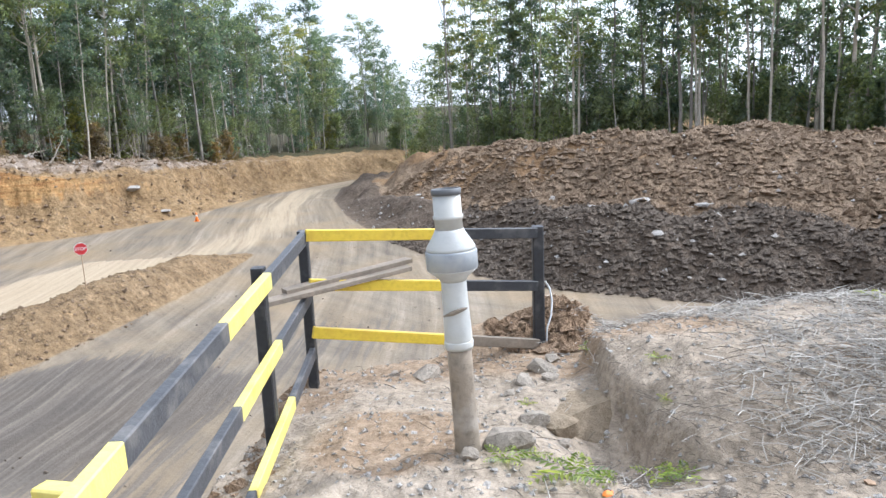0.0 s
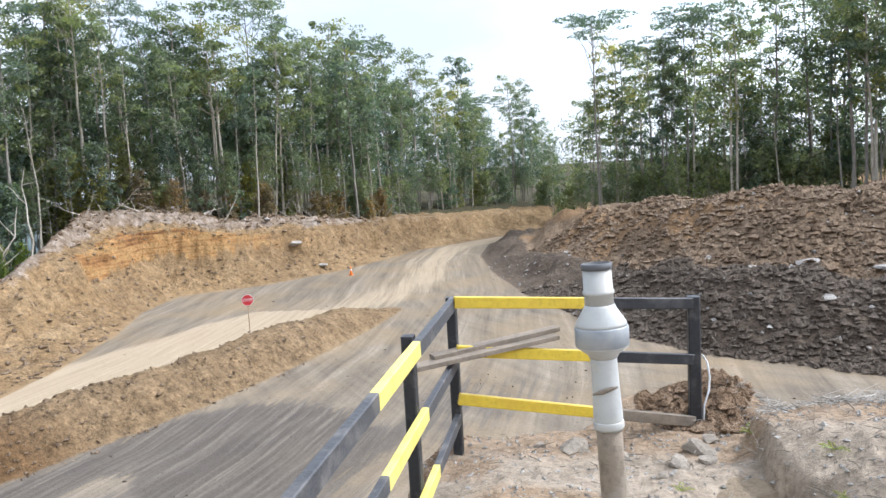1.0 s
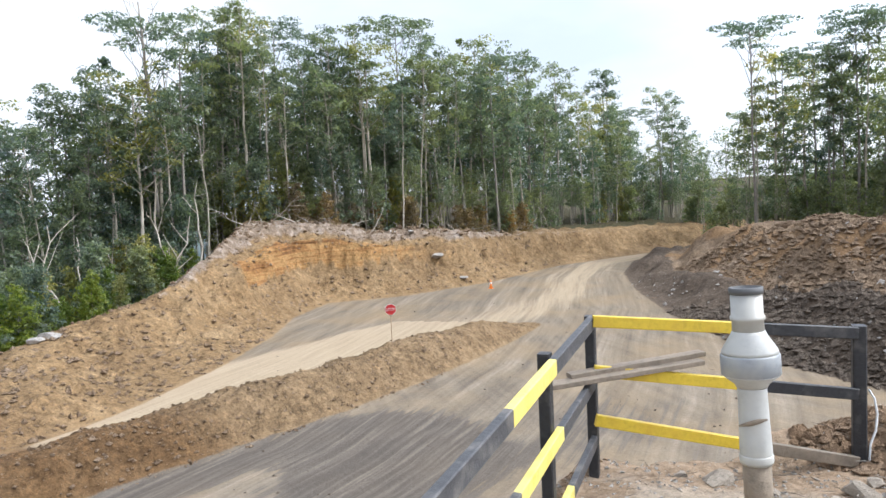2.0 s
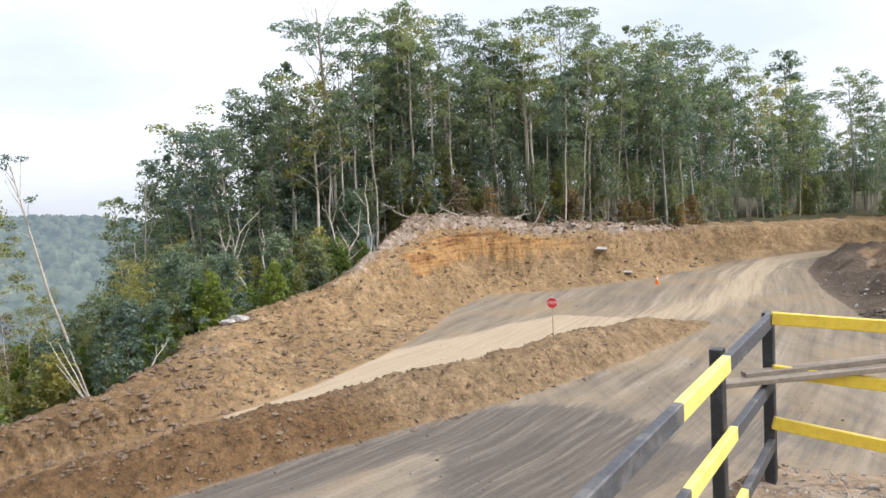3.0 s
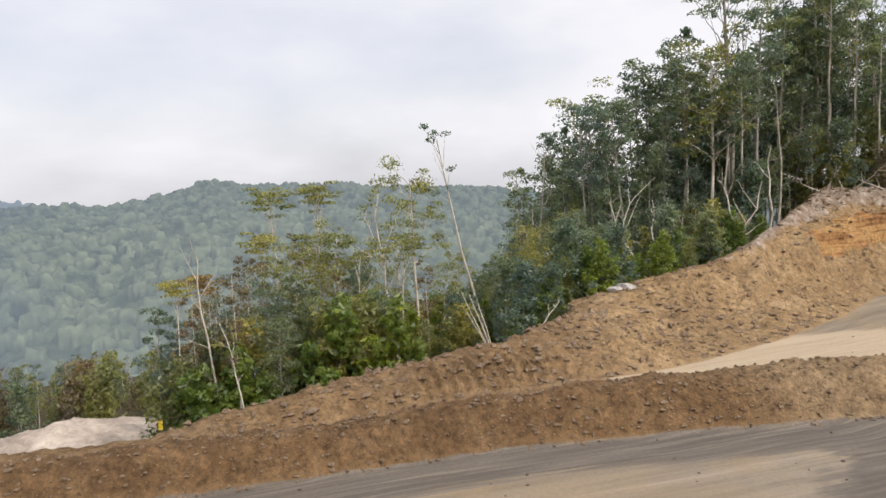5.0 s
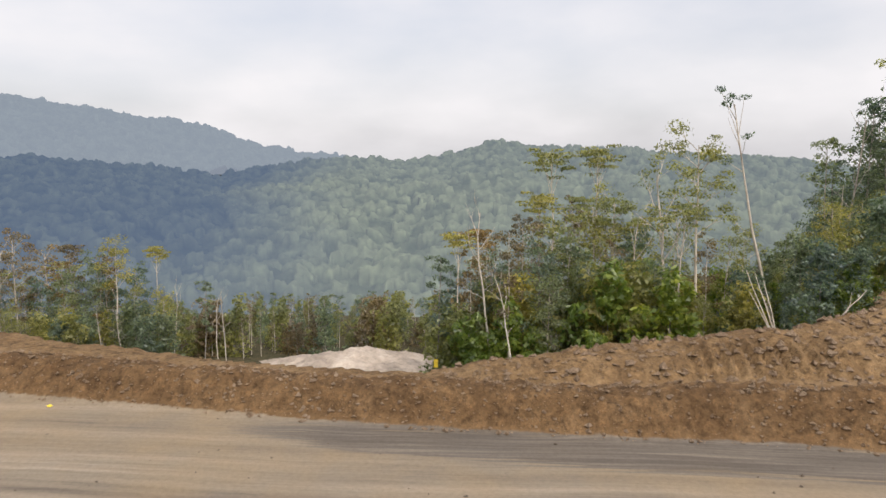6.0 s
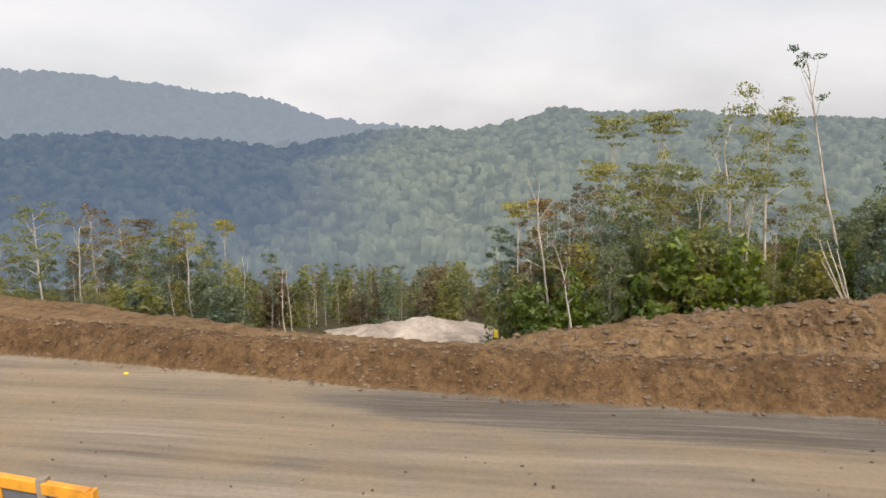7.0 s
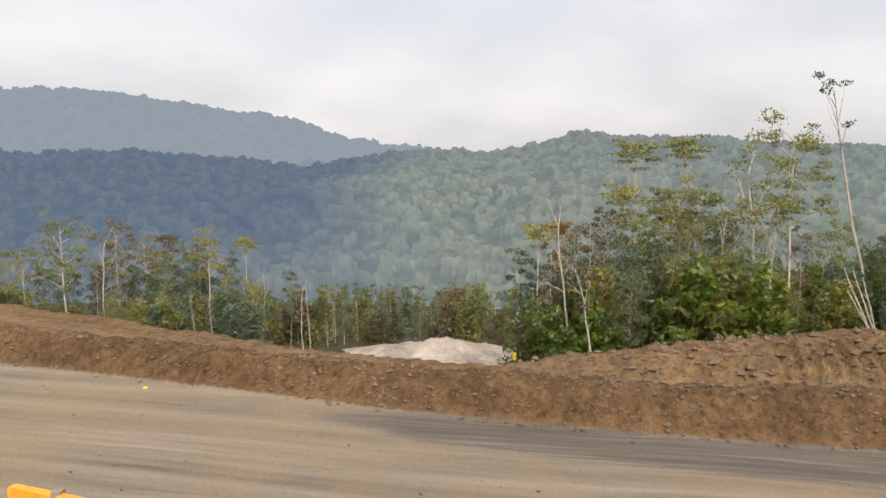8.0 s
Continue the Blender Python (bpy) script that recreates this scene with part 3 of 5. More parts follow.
    masks = dict(
        w_berm=np.maximum(step(0.02, 0.22, b), shelf_m), w_bank=step(-0.4, 0.6, sL), w_forest=forest, w_spoil=step(-0.4, 0.6, sR), w_look=step(-0.03, 0.08, over),
        moist=step(29, 13, Y) * (0.35 + 0.65 * step(24, 10, Y)),
        rough=np.clip(0.08 + 0.62 * np.clip(step(0, 0.3, b) * 1.5 + step(0, 1, sL) * 1.5 + step(0, 1, sR) * 1.5, 0, 1.5), 0, 1) * step(0.1, 0.0, over) + 0.34 * step(0, 0.1, over),
        branch=0.85 * step(10, 22, Y), lane_a=la + 0.5 * big, lane_b=lb + 0.5 * big, run_a=Y + 0.2 * X, run_b=X - 0.4 * Y,
        dark=step(wd + 2.0, wd - 0.5, r) * step(-6, 4, X + 0.25 * (Y - 30)),
        rust=np.where(zone == 4, np.clip(step(0.35, 0.75, fbm(X, Y, 0.5, 3, 71) + 0.25 * step(1.5, 0, X)) + 1.1 * np.exp(-((X - 1.35) ** 2 / 0.5 + (Y - 5.9) ** 2 / 0.5)) + 0.5 * np.exp(-((X - 1.8) ** 2 / 0.35 + (Y - 4.7) ** 2 / 0.6)) + 0.75 * step(4.3, 5.6, Y) * step(1.9, 1.2, X), 0, 1) * 0.85, step(0.0, 0.6, fbm(X, Y, 0.11, 3, 73) + 0.5 * step(12, 60, Y) * step(8, 0, sR))),
        ramp=np.maximum(np.where((sB > 0) & (Y < 40), step(9, 14, Y) * step(6.5, 3.5, np.abs(ramp_line)), 0), 0.62 * np.exp(-(ramp_line / 3.2) ** 2) * step(30, 38, Y)),
        damp=np.clip(np.exp(-((((X + 10.4) * 0.8 + (Y - 19) * 0.6) / 3.4 + 0.35 * jag) ** 4 + ((-(X + 10.4) * 0.6 + (Y - 19) * 0.8) / 3.8 + 0.35 * big) ** 4)) * 1.0 + 0.5 * np.exp(-(((X + 7.5) / 3.5 + 0.3 * jag) ** 2 + ((Y - 13) / 5) ** 2)) + 0.3 * fbm(X, Y, 0.35, 3, 77) * step(14, 18, Y) * step(30, 24, Y) + 1.2 * np.exp(-(np.abs(sB + wB + 0.7) / 1.1) ** 2) * step(24, 14, Y) * step(-9, 2, Y)
                     + 0.55 * np.exp(-(((X + 4) / 4) ** 2 + ((Y - 22) / 5) ** 2)), 0, 1),
        ochre=0.95 * step(0.44, 0.49, s / wL + 0.05 * big) * step(0.70, 0.60, s / wL + 0.05 * big) * step(4.0, 5.0, hL),
        pale=0.66 * step(0.70, 0.92, s / wL) * step(2.8, 4.2, hL) * step(wL + 3, wL + 0.5, s) + 0.35 * step(0.5, 0.9, s / wL) * step(1.5, 3, hL),
        bare=np.clip(step(7, 2, sL - wL) * step(0.02, -0.02, kL) + step(4, 1, sL - wL - 2 * jag), 0, 1),
    )
    return z, zone, masks


def ground_z(x, y):
    return float(relief(np.array([[x]]), np.array([[y]]))[0][0, 0])


def ground_sheet():
    az = np.radians(np.concatenate([np.arange(-46, 132, 0.22), np.arange(132, 313, 3.0)]))
    rad = np.concatenate([1.3 * np.exp(np.arange(0, math.log(150 / 1.3), 0.0095)), 150 * np.exp(np.arange(0.02, math.log(4500 / 150), 0.07))])
    A, R = np.meshgrid(az, rad)
    X, Y = -np.sin(A) * R, np.cos(A) * R
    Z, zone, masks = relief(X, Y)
    nr, na = X.shape
    verts = np.stack([X, Y, Z], -1).reshape(-1, 3)
    i = np.arange(nr - 1)[:, None] * na
    j = np.arange(na)[None]
    j2 = (j + 1) % na
    quads = np.stack([i + j, i + j2, i + na + j2, i + na + j], -1).reshape(-1, 4)[:, ::-1]
    kind = zone[:-1, :].reshape(-1)
    grid = np.stack([X, Y, Z], -1)
    norm = np.cross(np.gradient(grid, axis=0), np.roll(grid, -1, axis=1) - np.roll(grid, 1, axis=1))
    norm *= np.sign(norm[..., 2:3]) / np.linalg.norm(norm, axis=-1, keepdims=True)
    norm = norm.reshape(-1, 3)
    # seen from above the winding must face up
    q = verts[quads[0]]
    if np.cross(q[1] - q[0], q[2] - q[0])[2] < 0:
        quads = quads[:, ::-1]
    spec = [(0, "road", M_EARTH, "pale packed-dirt haul road with tyre tracks", "road"), (1, "earth_berm", M_EARTH, "low brown earth berm along the haul road", "berm"),
            (2, "cut_bank", M_EARTH, "excavated bank with ochre and pale soil layers", "bank"), (3, "spoil_heap", M_EARTH, "heap of loose brown and dark excavated soil", "spoil heap"),
            (4, "lookout_ground", M_EARTH, "pale sandy raised ground with steep crumbling edges", "ground"), (5, "ground", M_EARTH, "forest floor falling away to a valley", "ground")]
    for code, name, mat, label, cat in spec:
        f = quads[kind == code]
        used, inv = np.unique(f, return_inverse=True)
        me = mesh_np(name, verts[used], inv.reshape(-1, 4))
        me.normals_split_custom_set_from_vertices(norm[used].tolist())
        for key, m in masks.items():
            at = me.attributes.new(key, "FLOAT", "POINT")
            at.data.foreach_set("value", m.reshape(-1)[used].astype(np.float32))
        tagged(part(name, me, mat), label, cat, kind="structure")
    # the spot under the camera
    bm = bmesh.new()
    mid = bm.verts.new((0, 0, ground_z(0, 0)))
    ring = [bm.verts.new(verts[k]) for k in range(na)]
    for k in range(na):
        bm.faces.new((mid, ring[k], ring[(k + 1) % na]))
    bmesh.ops.recalc_face_normals(bm, faces=bm.faces)
    tagged(part("lookout_floor", bm, M_PACKED), "trodden pale sandy ground of the lookout", "ground", kind="structure")


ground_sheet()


# ---------------------------------------------------------------- far hills
def worley(x, y, seed):
    """Distance to the nearest scattered point, for domes of tree crowns."""
    ix, iy = np.floor(x), np.floor(y)
    best = np.full(x.shape, 9.0)
    lift = np.zeros(x.shape)
    for ox in (-1, 0, 1):
        for oy in (-1, 0, 1):
            cx, cy = ix + ox, iy + oy
            px, py = cx + lattice(cx, cy, seed), cy + lattice(cx, cy, seed + 3)
            d = (x - px) ** 2 + (y - py) ** 2
            near = d < best
            best = np.where(near, d, best)
            lift = np.where(near, lattice(cx, cy, seed + 7), lift)
    return np.sqrt(best), lift


def hill_material(name, leaf_a, leaf_b, haze, haze_shade, amount):
    """Forest with smoky haze painted as emission, darker blue for cloud shade."""
    mat, n, l, p = nodes_of(name)
    fine = noise_node(n, l, 0.35, 4, 0.7)
    crown = n.new("ShaderNodeAttribute")
    crown.attribute_name = "crown"
    col = ramp_node(n, l, crown.outputs["Fac"], [(0.0, leaf_a), (0.6, tuple(0.5 * (x + y) for x, y in zip(leaf_a, leaf_b))), (1.0, leaf_b)])
    col = mix_node(n, l, 0.6, col, ramp_node(n, l, fine, [(0.3, (0.4, 0.4, 0.4)), (0.52, (1, 1, 1)), (0.72, (1.7, 1.7, 1.6))]), "MULTIPLY")
    l.new(col, p.inputs["Base Color"])
    p.inputs["Roughness"].default_value = 1.0
    p.inputs["Specular IOR Level"].default_value = 0.0
    # emission in the haze colour stands in for hazy distance
    haze_glow = n.new("ShaderNodeEmission")
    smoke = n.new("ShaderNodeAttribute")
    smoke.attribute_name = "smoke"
    l.new(mix_node(n, l, smoke.outputs["Fac"], haze, haze_shade), haze_glow.inputs["Color"])
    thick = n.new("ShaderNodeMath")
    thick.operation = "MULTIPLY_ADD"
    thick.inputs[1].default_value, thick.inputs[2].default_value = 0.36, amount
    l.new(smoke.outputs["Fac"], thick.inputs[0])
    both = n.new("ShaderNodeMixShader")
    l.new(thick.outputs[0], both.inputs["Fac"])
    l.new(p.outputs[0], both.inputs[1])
    l.new(haze_glow.outputs[0], both.inputs[2])
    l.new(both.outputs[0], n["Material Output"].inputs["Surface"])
    return mat


def hill(name, label, az0, az1, near, far, z_near, crest, crown, mat, seed, rows=150, wob=6.0, step_deg=0.13, bank=None):
    """A wooded hillside between two distances; crest: rows of (azimuth, elevation in degrees seen from the road)."""
    az = np.arange(az0, az1, step_deg)
    k = np.linspace(0, 1, rows)
    ca, ce = np.array(crest).T
    el = np.interp(az, ca, ce)
    top = 7.5 + far * np.tan(np.radians(el)) - crown * 0.5
    A, K = np.meshgrid(np.radians(az), k)
    R = near + (far - near) * K
    T = np.broadcast_to(top, A.shape)
    X, Y = -np.sin(A) * R, np.cos(A) * R
    Z = z_near + (T - z_near) * (K ** 1.25)
    Z = Z + wob * fbm(X, Y, 0.012, 4, seed) * np.sin(np.pi * np.clip(K, 0, 1))
    d, lift = worley(X / crown, Y / crown, seed)
    Z = Z + crown * (0.40 * np.sqrt(np.clip(1 - (d / 0.75) ** 2, 0, 1)) + 0.75 * lift ** 3) + 0.40 * crown * fbm(X, Y, 2.2 / crown, 4, seed + 9) + 0.9 * crown * fbm(X, Y, 0.22 / crown, 3, seed + 14)
    drop = np.stack([X[-1] * 1.15, Y[-1] * 1.15, Z[-1] * 0 - 40], -1)
    verts = np.concatenate([np.stack([X, Y, Z], -1).reshape(-1, 3), drop])
    nr, na = rows + 1, len(az)
    i = np.arange(nr - 1)[:, None] * na
    j = np.arange(na - 1)[None]
    quads = np.stack([i + j, i + na + j, i + na + j + 1, i + j + 1], -1).reshape(-1, 4)
    me = mesh_np(name, verts, quads)
    lay = np.zeros(A.shape)
    if bank:
        deg = np.degrees(A)
        # smoky haze and cloud shade painted over one end, more haze towards the crest
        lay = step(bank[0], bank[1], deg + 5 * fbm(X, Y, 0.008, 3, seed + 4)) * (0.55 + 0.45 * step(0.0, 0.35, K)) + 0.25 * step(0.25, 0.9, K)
    for key, m in (("crown", lift), ("smoke", np.clip(lay, 0, 1))):
        at = me.attributes.new(key, "FLOAT", "POINT")
        at.data.foreach_set("value", np.concatenate([m.reshape(-1), np.zeros(na)]).astype(np.float32))
    return tagged(part(name, me, mat), label, "hill", kind="structure")


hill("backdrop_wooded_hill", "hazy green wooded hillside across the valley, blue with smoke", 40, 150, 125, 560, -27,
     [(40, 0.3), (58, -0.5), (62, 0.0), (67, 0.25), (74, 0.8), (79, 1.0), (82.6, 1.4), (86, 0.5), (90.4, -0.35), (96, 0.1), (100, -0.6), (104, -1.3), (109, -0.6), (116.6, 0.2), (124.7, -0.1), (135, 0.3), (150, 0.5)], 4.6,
     hill_material("forest_painted_haze", (0.035, 0.050, 0.030), (0.15, 0.175, 0.105), (0.31, 0.365, 0.42), (0.125, 0.18, 0.285), 0.46), 3, 240, bank=(93, 107))
# the ridge's pale blue is haze painted as emission over dark forest
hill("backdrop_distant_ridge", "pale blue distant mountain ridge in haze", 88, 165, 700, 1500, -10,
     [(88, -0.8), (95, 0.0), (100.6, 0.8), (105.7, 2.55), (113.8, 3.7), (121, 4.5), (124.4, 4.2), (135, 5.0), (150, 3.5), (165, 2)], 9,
     hill_material("far_forest_painted_haze", (0.04, 0.06, 0.06), (0.10, 0.13, 0.11), (0.36, 0.42, 0.50), (0.36, 0.42, 0.50), 0.76), 23, 90)


# ---------------------------------------------------------------- trees
def tube(path, radii, sides=6):
    path = np.array(path, float)
    n = len(path)
    tang = np.gradient(path, axis=0)
    tang /= np.linalg.norm(tang, axis=1, keepdims=True)
    ref = np.where(np.abs(tang[:, 2:3]) > 0.9, np.array([[1.0, 0, 0]]), np.array([[0, 0, 1.0]]))
    u = np.cross(tang, ref)
    u /= np.linalg.norm(u, axis=1, keepdims=True)
    v = np.cross(tang, u)
    a = np.arange(sides) / sides * 2 * np.pi
    verts = path[:, None] + np.array(radii)[:, None, None] * (np.cos(a)[None, :, None] * u[:, None] + np.sin(a)[None, :, None] * v[:, None])
    i = np.arange(n - 1)[:, None] * sides
    j = np.arange(sides)[None]
    j2 = (j + 1) % sides
    quads = np.stack([i + j, i + j2, i + sides + j2, i + sides + j], -1).reshape(-1, 4)
    return verts.reshape(-1, 3), quads


def join(pieces):
    vs, fs, base = [], [], 0
    for v, f in pieces:
        vs.append(v)
        fs.append(f + base)
        base += len(v)
    return np.concatenate(vs), np.concatenate(fs)


def leaves(rng, centres, spread, count, size):
    """Leaf sprays over the domes round the centres, each a pointed triangle."""
    c = np.repeat(np.asarray(centres, float), count, axis=0)
    sp = np.repeat(np.broadcast_to(np.asarray(spread, float), (len(centres), 3)), count, axis=0)
    g = rng.normal(size=c.shape) + [0, 0, 0.35]
    g /= np.linalg.norm(g, axis=1, keepdims=True)
    p = c + g * sp * rng.uniform(0.35, 1.12, (len(c), 1)) ** 0.6
    n = rng.normal(size=c.shape) * 0.45 + [0, 0, 0.3] + g * 0.7
    n /= np.linalg.norm(n, axis=1, keepdims=True)
    u = np.cross(n, rng.normal(size=c.shape))
    u /= np.linalg.norm(u, axis=1, keepdims=True)
    w = np.cross(n, u)
    s = size * rng.uniform(0.45, 1.3, (len(c), 1))
    tri = np.stack([p - u * s + w * s * 0.55, p - u * s * 0.7 - w * s * 0.55, p + u * s * 0.95 - n * s * 0.2], 1)
    return tri.reshape(-1, 3), np.arange(len(c) * 3).reshape(-1, 3)


def bent(rng, a, b, n, wob):
    t = np.linspace(0, 1, n)[:, None]
    p = np.array(a) * (1 - t) + np.array(b) * t
    off = np.cumsum(rng.normal(size=(n, 3)), axis=0) * wob
    off -= off[0] * (1 - t) + off[-1] * t
    return p + off * [1, 1, 0.3]


def tree_parts(rng, height, style, lean=0.0):
    """Trunk with limbs, and crown, of one tree standing at the origin."""
    top = np.array([lean * height + rng.normal() * 0.3, rng.normal() * 0.3, height])
    n = 9
    path = bent(rng, (0, 0, -0.8), top, n, (0.010 if style in ("fork", "bare") else 0.0035) * height)
    r0 = {"emergent": 0.0095, "umbrella": 0.0080, "parasol": 0.0075, "full": 0.0085, "slim": 0.0068, "bush": 0.010, "bare": 0.0095, "fork": 0.0125, "tuft": 0.0085, "broad": 0.011}[style] * height
    rad = r0 * (1 - np.linspace(0, 1, n) * 0.78)
    wood = [tube(path, rad, 7)]
    centres, spreads = [], []

    def at(f):
        x = f * (n - 1)
        i = min(int(x), n - 2)
        return path[i] + (path[i + 1] - path[i]) * (x - i)

    first, limbs, reach, rise = {"emergent": (0.62, 13, 0.17, 0.10), "umbrella": (0.70, 15, 0.20, 0.17), "parasol": (0.80, 9, 0.10, 0.1), "full": (0.40, 24, 0.17, 0.085), "slim": (0.5, 13, 0.11, 0.05),
                                 "bush": (0.05, 24, 0.30, 0.14), "bare": (0.55, 7, 0.16, 0.16), "fork": (0.5, 8, 0.24, 0.24), "tuft": (0.70, 7, 0.13, 0.13), "broad": (0.5, 18, 0.19, 0.14)}[style]
    for k in range(limbs):
        f = first + (0.99 - first) * ((k + rng.uniform()) / limbs)
        a = at(f)
        ang = k * 2.4 + rng.uniform(-0.5, 0.5)
        taper = {"full": 1.15 - 0.75 * abs(f - 0.62) * 2, "bush": 1.1 - 0.8 * f, "broad": 1.1 - 0.25 * f, "umbrella": 1.15 - 0.5 * f}.get(style, 1.25 - 0.75 * f)
        length = reach * height * rng.uniform(0.55, 1.15) * max(taper, 0.3)
        lift = rise * height * rng.uniform(0.3, 1.2)
        if style in ("umbrella", "parasol"):
            lift = max(0.05 * height, (1.0 - f) * height * 0.95 + rng.uniform(-0.03, 0.03) * height)
        tip = a + np.array([math.cos(ang) * length, math.sin(ang) * length, lift])
        limb = bent(rng, a, tip, 5, 0.06 * length)
        lr = r0 * (0.34 if style != "bare" else 0.3) * (1.1 - 0.5 * f)
        wood.append(tube(limb, np.linspace(lr, lr * 0.25, 5), 5))
        if style in ("bare", "fork", "emergent"):
            for _ in range(2):
                e = limb[3] + rng.normal(size=3) * length * 0.28 + [0, 0, length * 0.22]
                wood.append(tube(bent(rng, limb[2], e, 4, 0.03 * length), np.linspace(lr * 0.45, lr * 0.12, 4), 4))
                if style != "bare":
                    centres.append(e)
                    spreads.append(np.array([1, 1, 0.5]) * height * 0.035)
        if style in ("umbrella", "parasol"):
            for f2 in (0.75, 1.0, 1.12):
                q = a + (tip - a) * f2 + rng.normal(size=3) * [0.5, 0.5, 0.12]
                centres.append(q)
                spreads.append(np.array([1, 1, 0.16]) * height * 0.042)
        elif style == "tuft":
            if rng.uniform() < 0.75:
                centres.append(tip)
                spreads.append(np.array([1, 1, 0.5]) * height * 0.028)
        elif style != "bare":
            for f2 in (0.55, 0.85, 1.05):
                if style in ("emergent", "slim", "fork") and f2 < 0.6:
                    continue
                centres.append(a + (tip - a) * f2 + rng.normal(size=3) * 0.25)
                spreads.append(np.array([1, 1, {"bush": 0.75, "full": 0.62, "broad": 0.42}.get(style, 0.55)]) * height * {"full": 0.060, "bush": 0.095, "slim": 0.040, "fork": 0.042}.get(style, 0.050) * rng.uniform(0.55, 1.4))
    return join(wood), (np.array(centres), np.array(spreads))


TREES, PIECES = {}, {}


def tree_kind(key, style, height, seed, bark, leaf, count, size, lean=0.0, label="", cover=1.0):
    rng = np.random.default_rng(seed)
    wood, (centres, spreads) = tree_parts(rng, height, style, lean)
    root = new("tree" if style != "bush" else "shrub")
    part("trunk", mesh_np("trunk", *wood), bark, root)
    PIECES[key] = [(wood[0], np.concatenate([wood[1][:, [0, 1, 2]], wood[1][:, [0, 2, 3]]]), bark)]
    if len(centres):
        keep = rng.uniform(size=len(centres)) < cover
        v, f = leaves(rng, centres[keep], spreads[keep], count, size)
        part("crown", mesh_np("crown", v, f, False), leaf, root)
        PIECES[key].append((*leaves(rng, centres[keep], spreads[keep], max(1, int(count * 0.5)), size * 1.3), leaf))
    tagged(root, label, "shrub" if style == "bush" else "tree", "forest shrubs" if style == "bush" else "forest trees")
    TREES[key] = (root, max(height, max(float(q[0][:, 2].max()) for q in PIECES[key]) - 0.15))
    return root


WOOD = None  # while a list, trees are gathered into one mass of woodland


def stand(key, x, y, scale=1.0, turn=0.0, z=None, tilt=(0, 0), label=""):
    root, h = TREES[key]
    z = ground_z(x, y) if z is None else z
    m = pose(x, y, z - 0.1, tilt[0], tilt[1], turn) @ Matrix.Diagonal((scale, scale, scale, 1))
    if WOOD is not None:
        WOOD.append((key, np.array(m)))
        return None
    ob = copy_thing(root, m)
    if label:
        ob["label"] = label
    return ob


def gather(name, label, made):
    """One mesh of kind stuff from the trees in the list."""
    mats, vs, fs, mi, base = [], [], [], [], 0
    for key, m in made:
        for v, f, mat in PIECES[key]:
            if mat not in mats:
                mats.append(mat)
            vs.append(v @ m[:3, :3].T + m[:3, 3])
            fs.append(f + base)
            mi.append(np.full(len(f), mats.index(mat), np.int32))
            base += len(v)
    me = mesh_np(name, np.concatenate(vs), np.concatenate(fs), False)
    me.polygons.foreach_set("material_index", np.concatenate(mi))
    tagged(part(name, me, mats), label, "woodland", kind="stuff")


tree_kind("full_a", "full", 15, 1, M_BARK, M_LEAF_DEEP, 42, 0.170, 0.0, "dense dark green broadleaf forest tree")
tree_kind("full_b", "full", 17, 2, M_BARK_PALE, M_LEAF, 42, 0.178, 0.02, "tall leafy forest tree with grey trunk")
tree_kind("full_c", "full", 13, 3, M_BARK_PALE, M_LEAF, 42, 0.153, 0.0, "green forest tree with pale slim trunk")
tree_kind("emer_a", "emergent", 19, 4, M_BARK_PALE, M_LEAF, 47, 0.161, 0.03, "tall pale-trunked tree with an open high crown")
tree_kind("emer_b", "emergent", 20, 5, M_BARK, M_LEAF_DEEP, 47, 0.161, -0.02, "tall grey-trunked tree with an open high crown")
tree_kind("slim_a", "slim", 16, 6, M_BARK_PALE, M_LEAF, 54, 0.153, 0.02, "slim pole-like forest tree with small crown")
tree_kind("slim_b", "slim", 14, 7, M_BARK, M_LEAF_DEEP, 54, 0.144, 0.05, "slim leaning forest tree with small dark crown")
tree_kind("umbr_a", "umbrella", 22, 8, M_BARK, M_LEAF_DEEP, 49, 0.161, 0.0, "very tall thin tree with a flat umbrella crown")
tree_kind("bush_a", "bush", 5.5, 9, M_BARK, M_LEAF, 44, 0.144, 0.0, "bushy green undergrowth at the forest edge")
tree_kind("bush_b", "bush", 4.5, 10, M_BARK, M_LEAF_WARM, 44, 0.136, 0.0, "yellow-green shrub at the forest edge")
tree_kind("bush_c", "bush", 3.0, 11, M_BARK, M_LEAF_BRIGHT, 44, 0.110, 0.0, "bright light-green leafy shrub on the slope")
tree_kind("bush_d", "bush", 2.6, 12, M_BARK_DEAD, M_LEAF_BROWN, 32, 0.102, 0.0, "dry brown brush pushed up beside the wood")
tree_kind("warm_a", "full", 18, 13, M_BARK_PALE, M_LEAF_WARM, 44, 0.161, 0.02, "sunlit yellow-green tree on the valley slope")
tree_kind("warm_b", "emergent", 21, 14, M_BARK_DEAD, M_LEAF_WARM, 44, 0.161, -0.03, "pale-trunked tree with open yellow-green crown")
tree_kind("warm_c", "fork", 20, 15, M_BARK_DEAD, M_LEAF_WARM, 32, 0.161, -0.06, "forked whitish-trunked tree with sparse crown")
tree_kind("warm_d", "umbrella", 19, 20, M_BARK_DEAD, M_LEAF_WARM, 37, 0.161, 0.03, "pale slender tree with a flat olive crown")
tree_kind("brown_a", "slim", 14, 16, M_BARK_DEAD, M_LEAF_BROWN, 42, 0.136, 0.0, "scorched tree with dry brown leaves")
tree_kind("broad_a", "broad", 16, 31, M_BARK_DEAD, M_LEAF_WARM, 49, 0.153, 0.03, "broad flat-crowned olive tree with pale limbs")
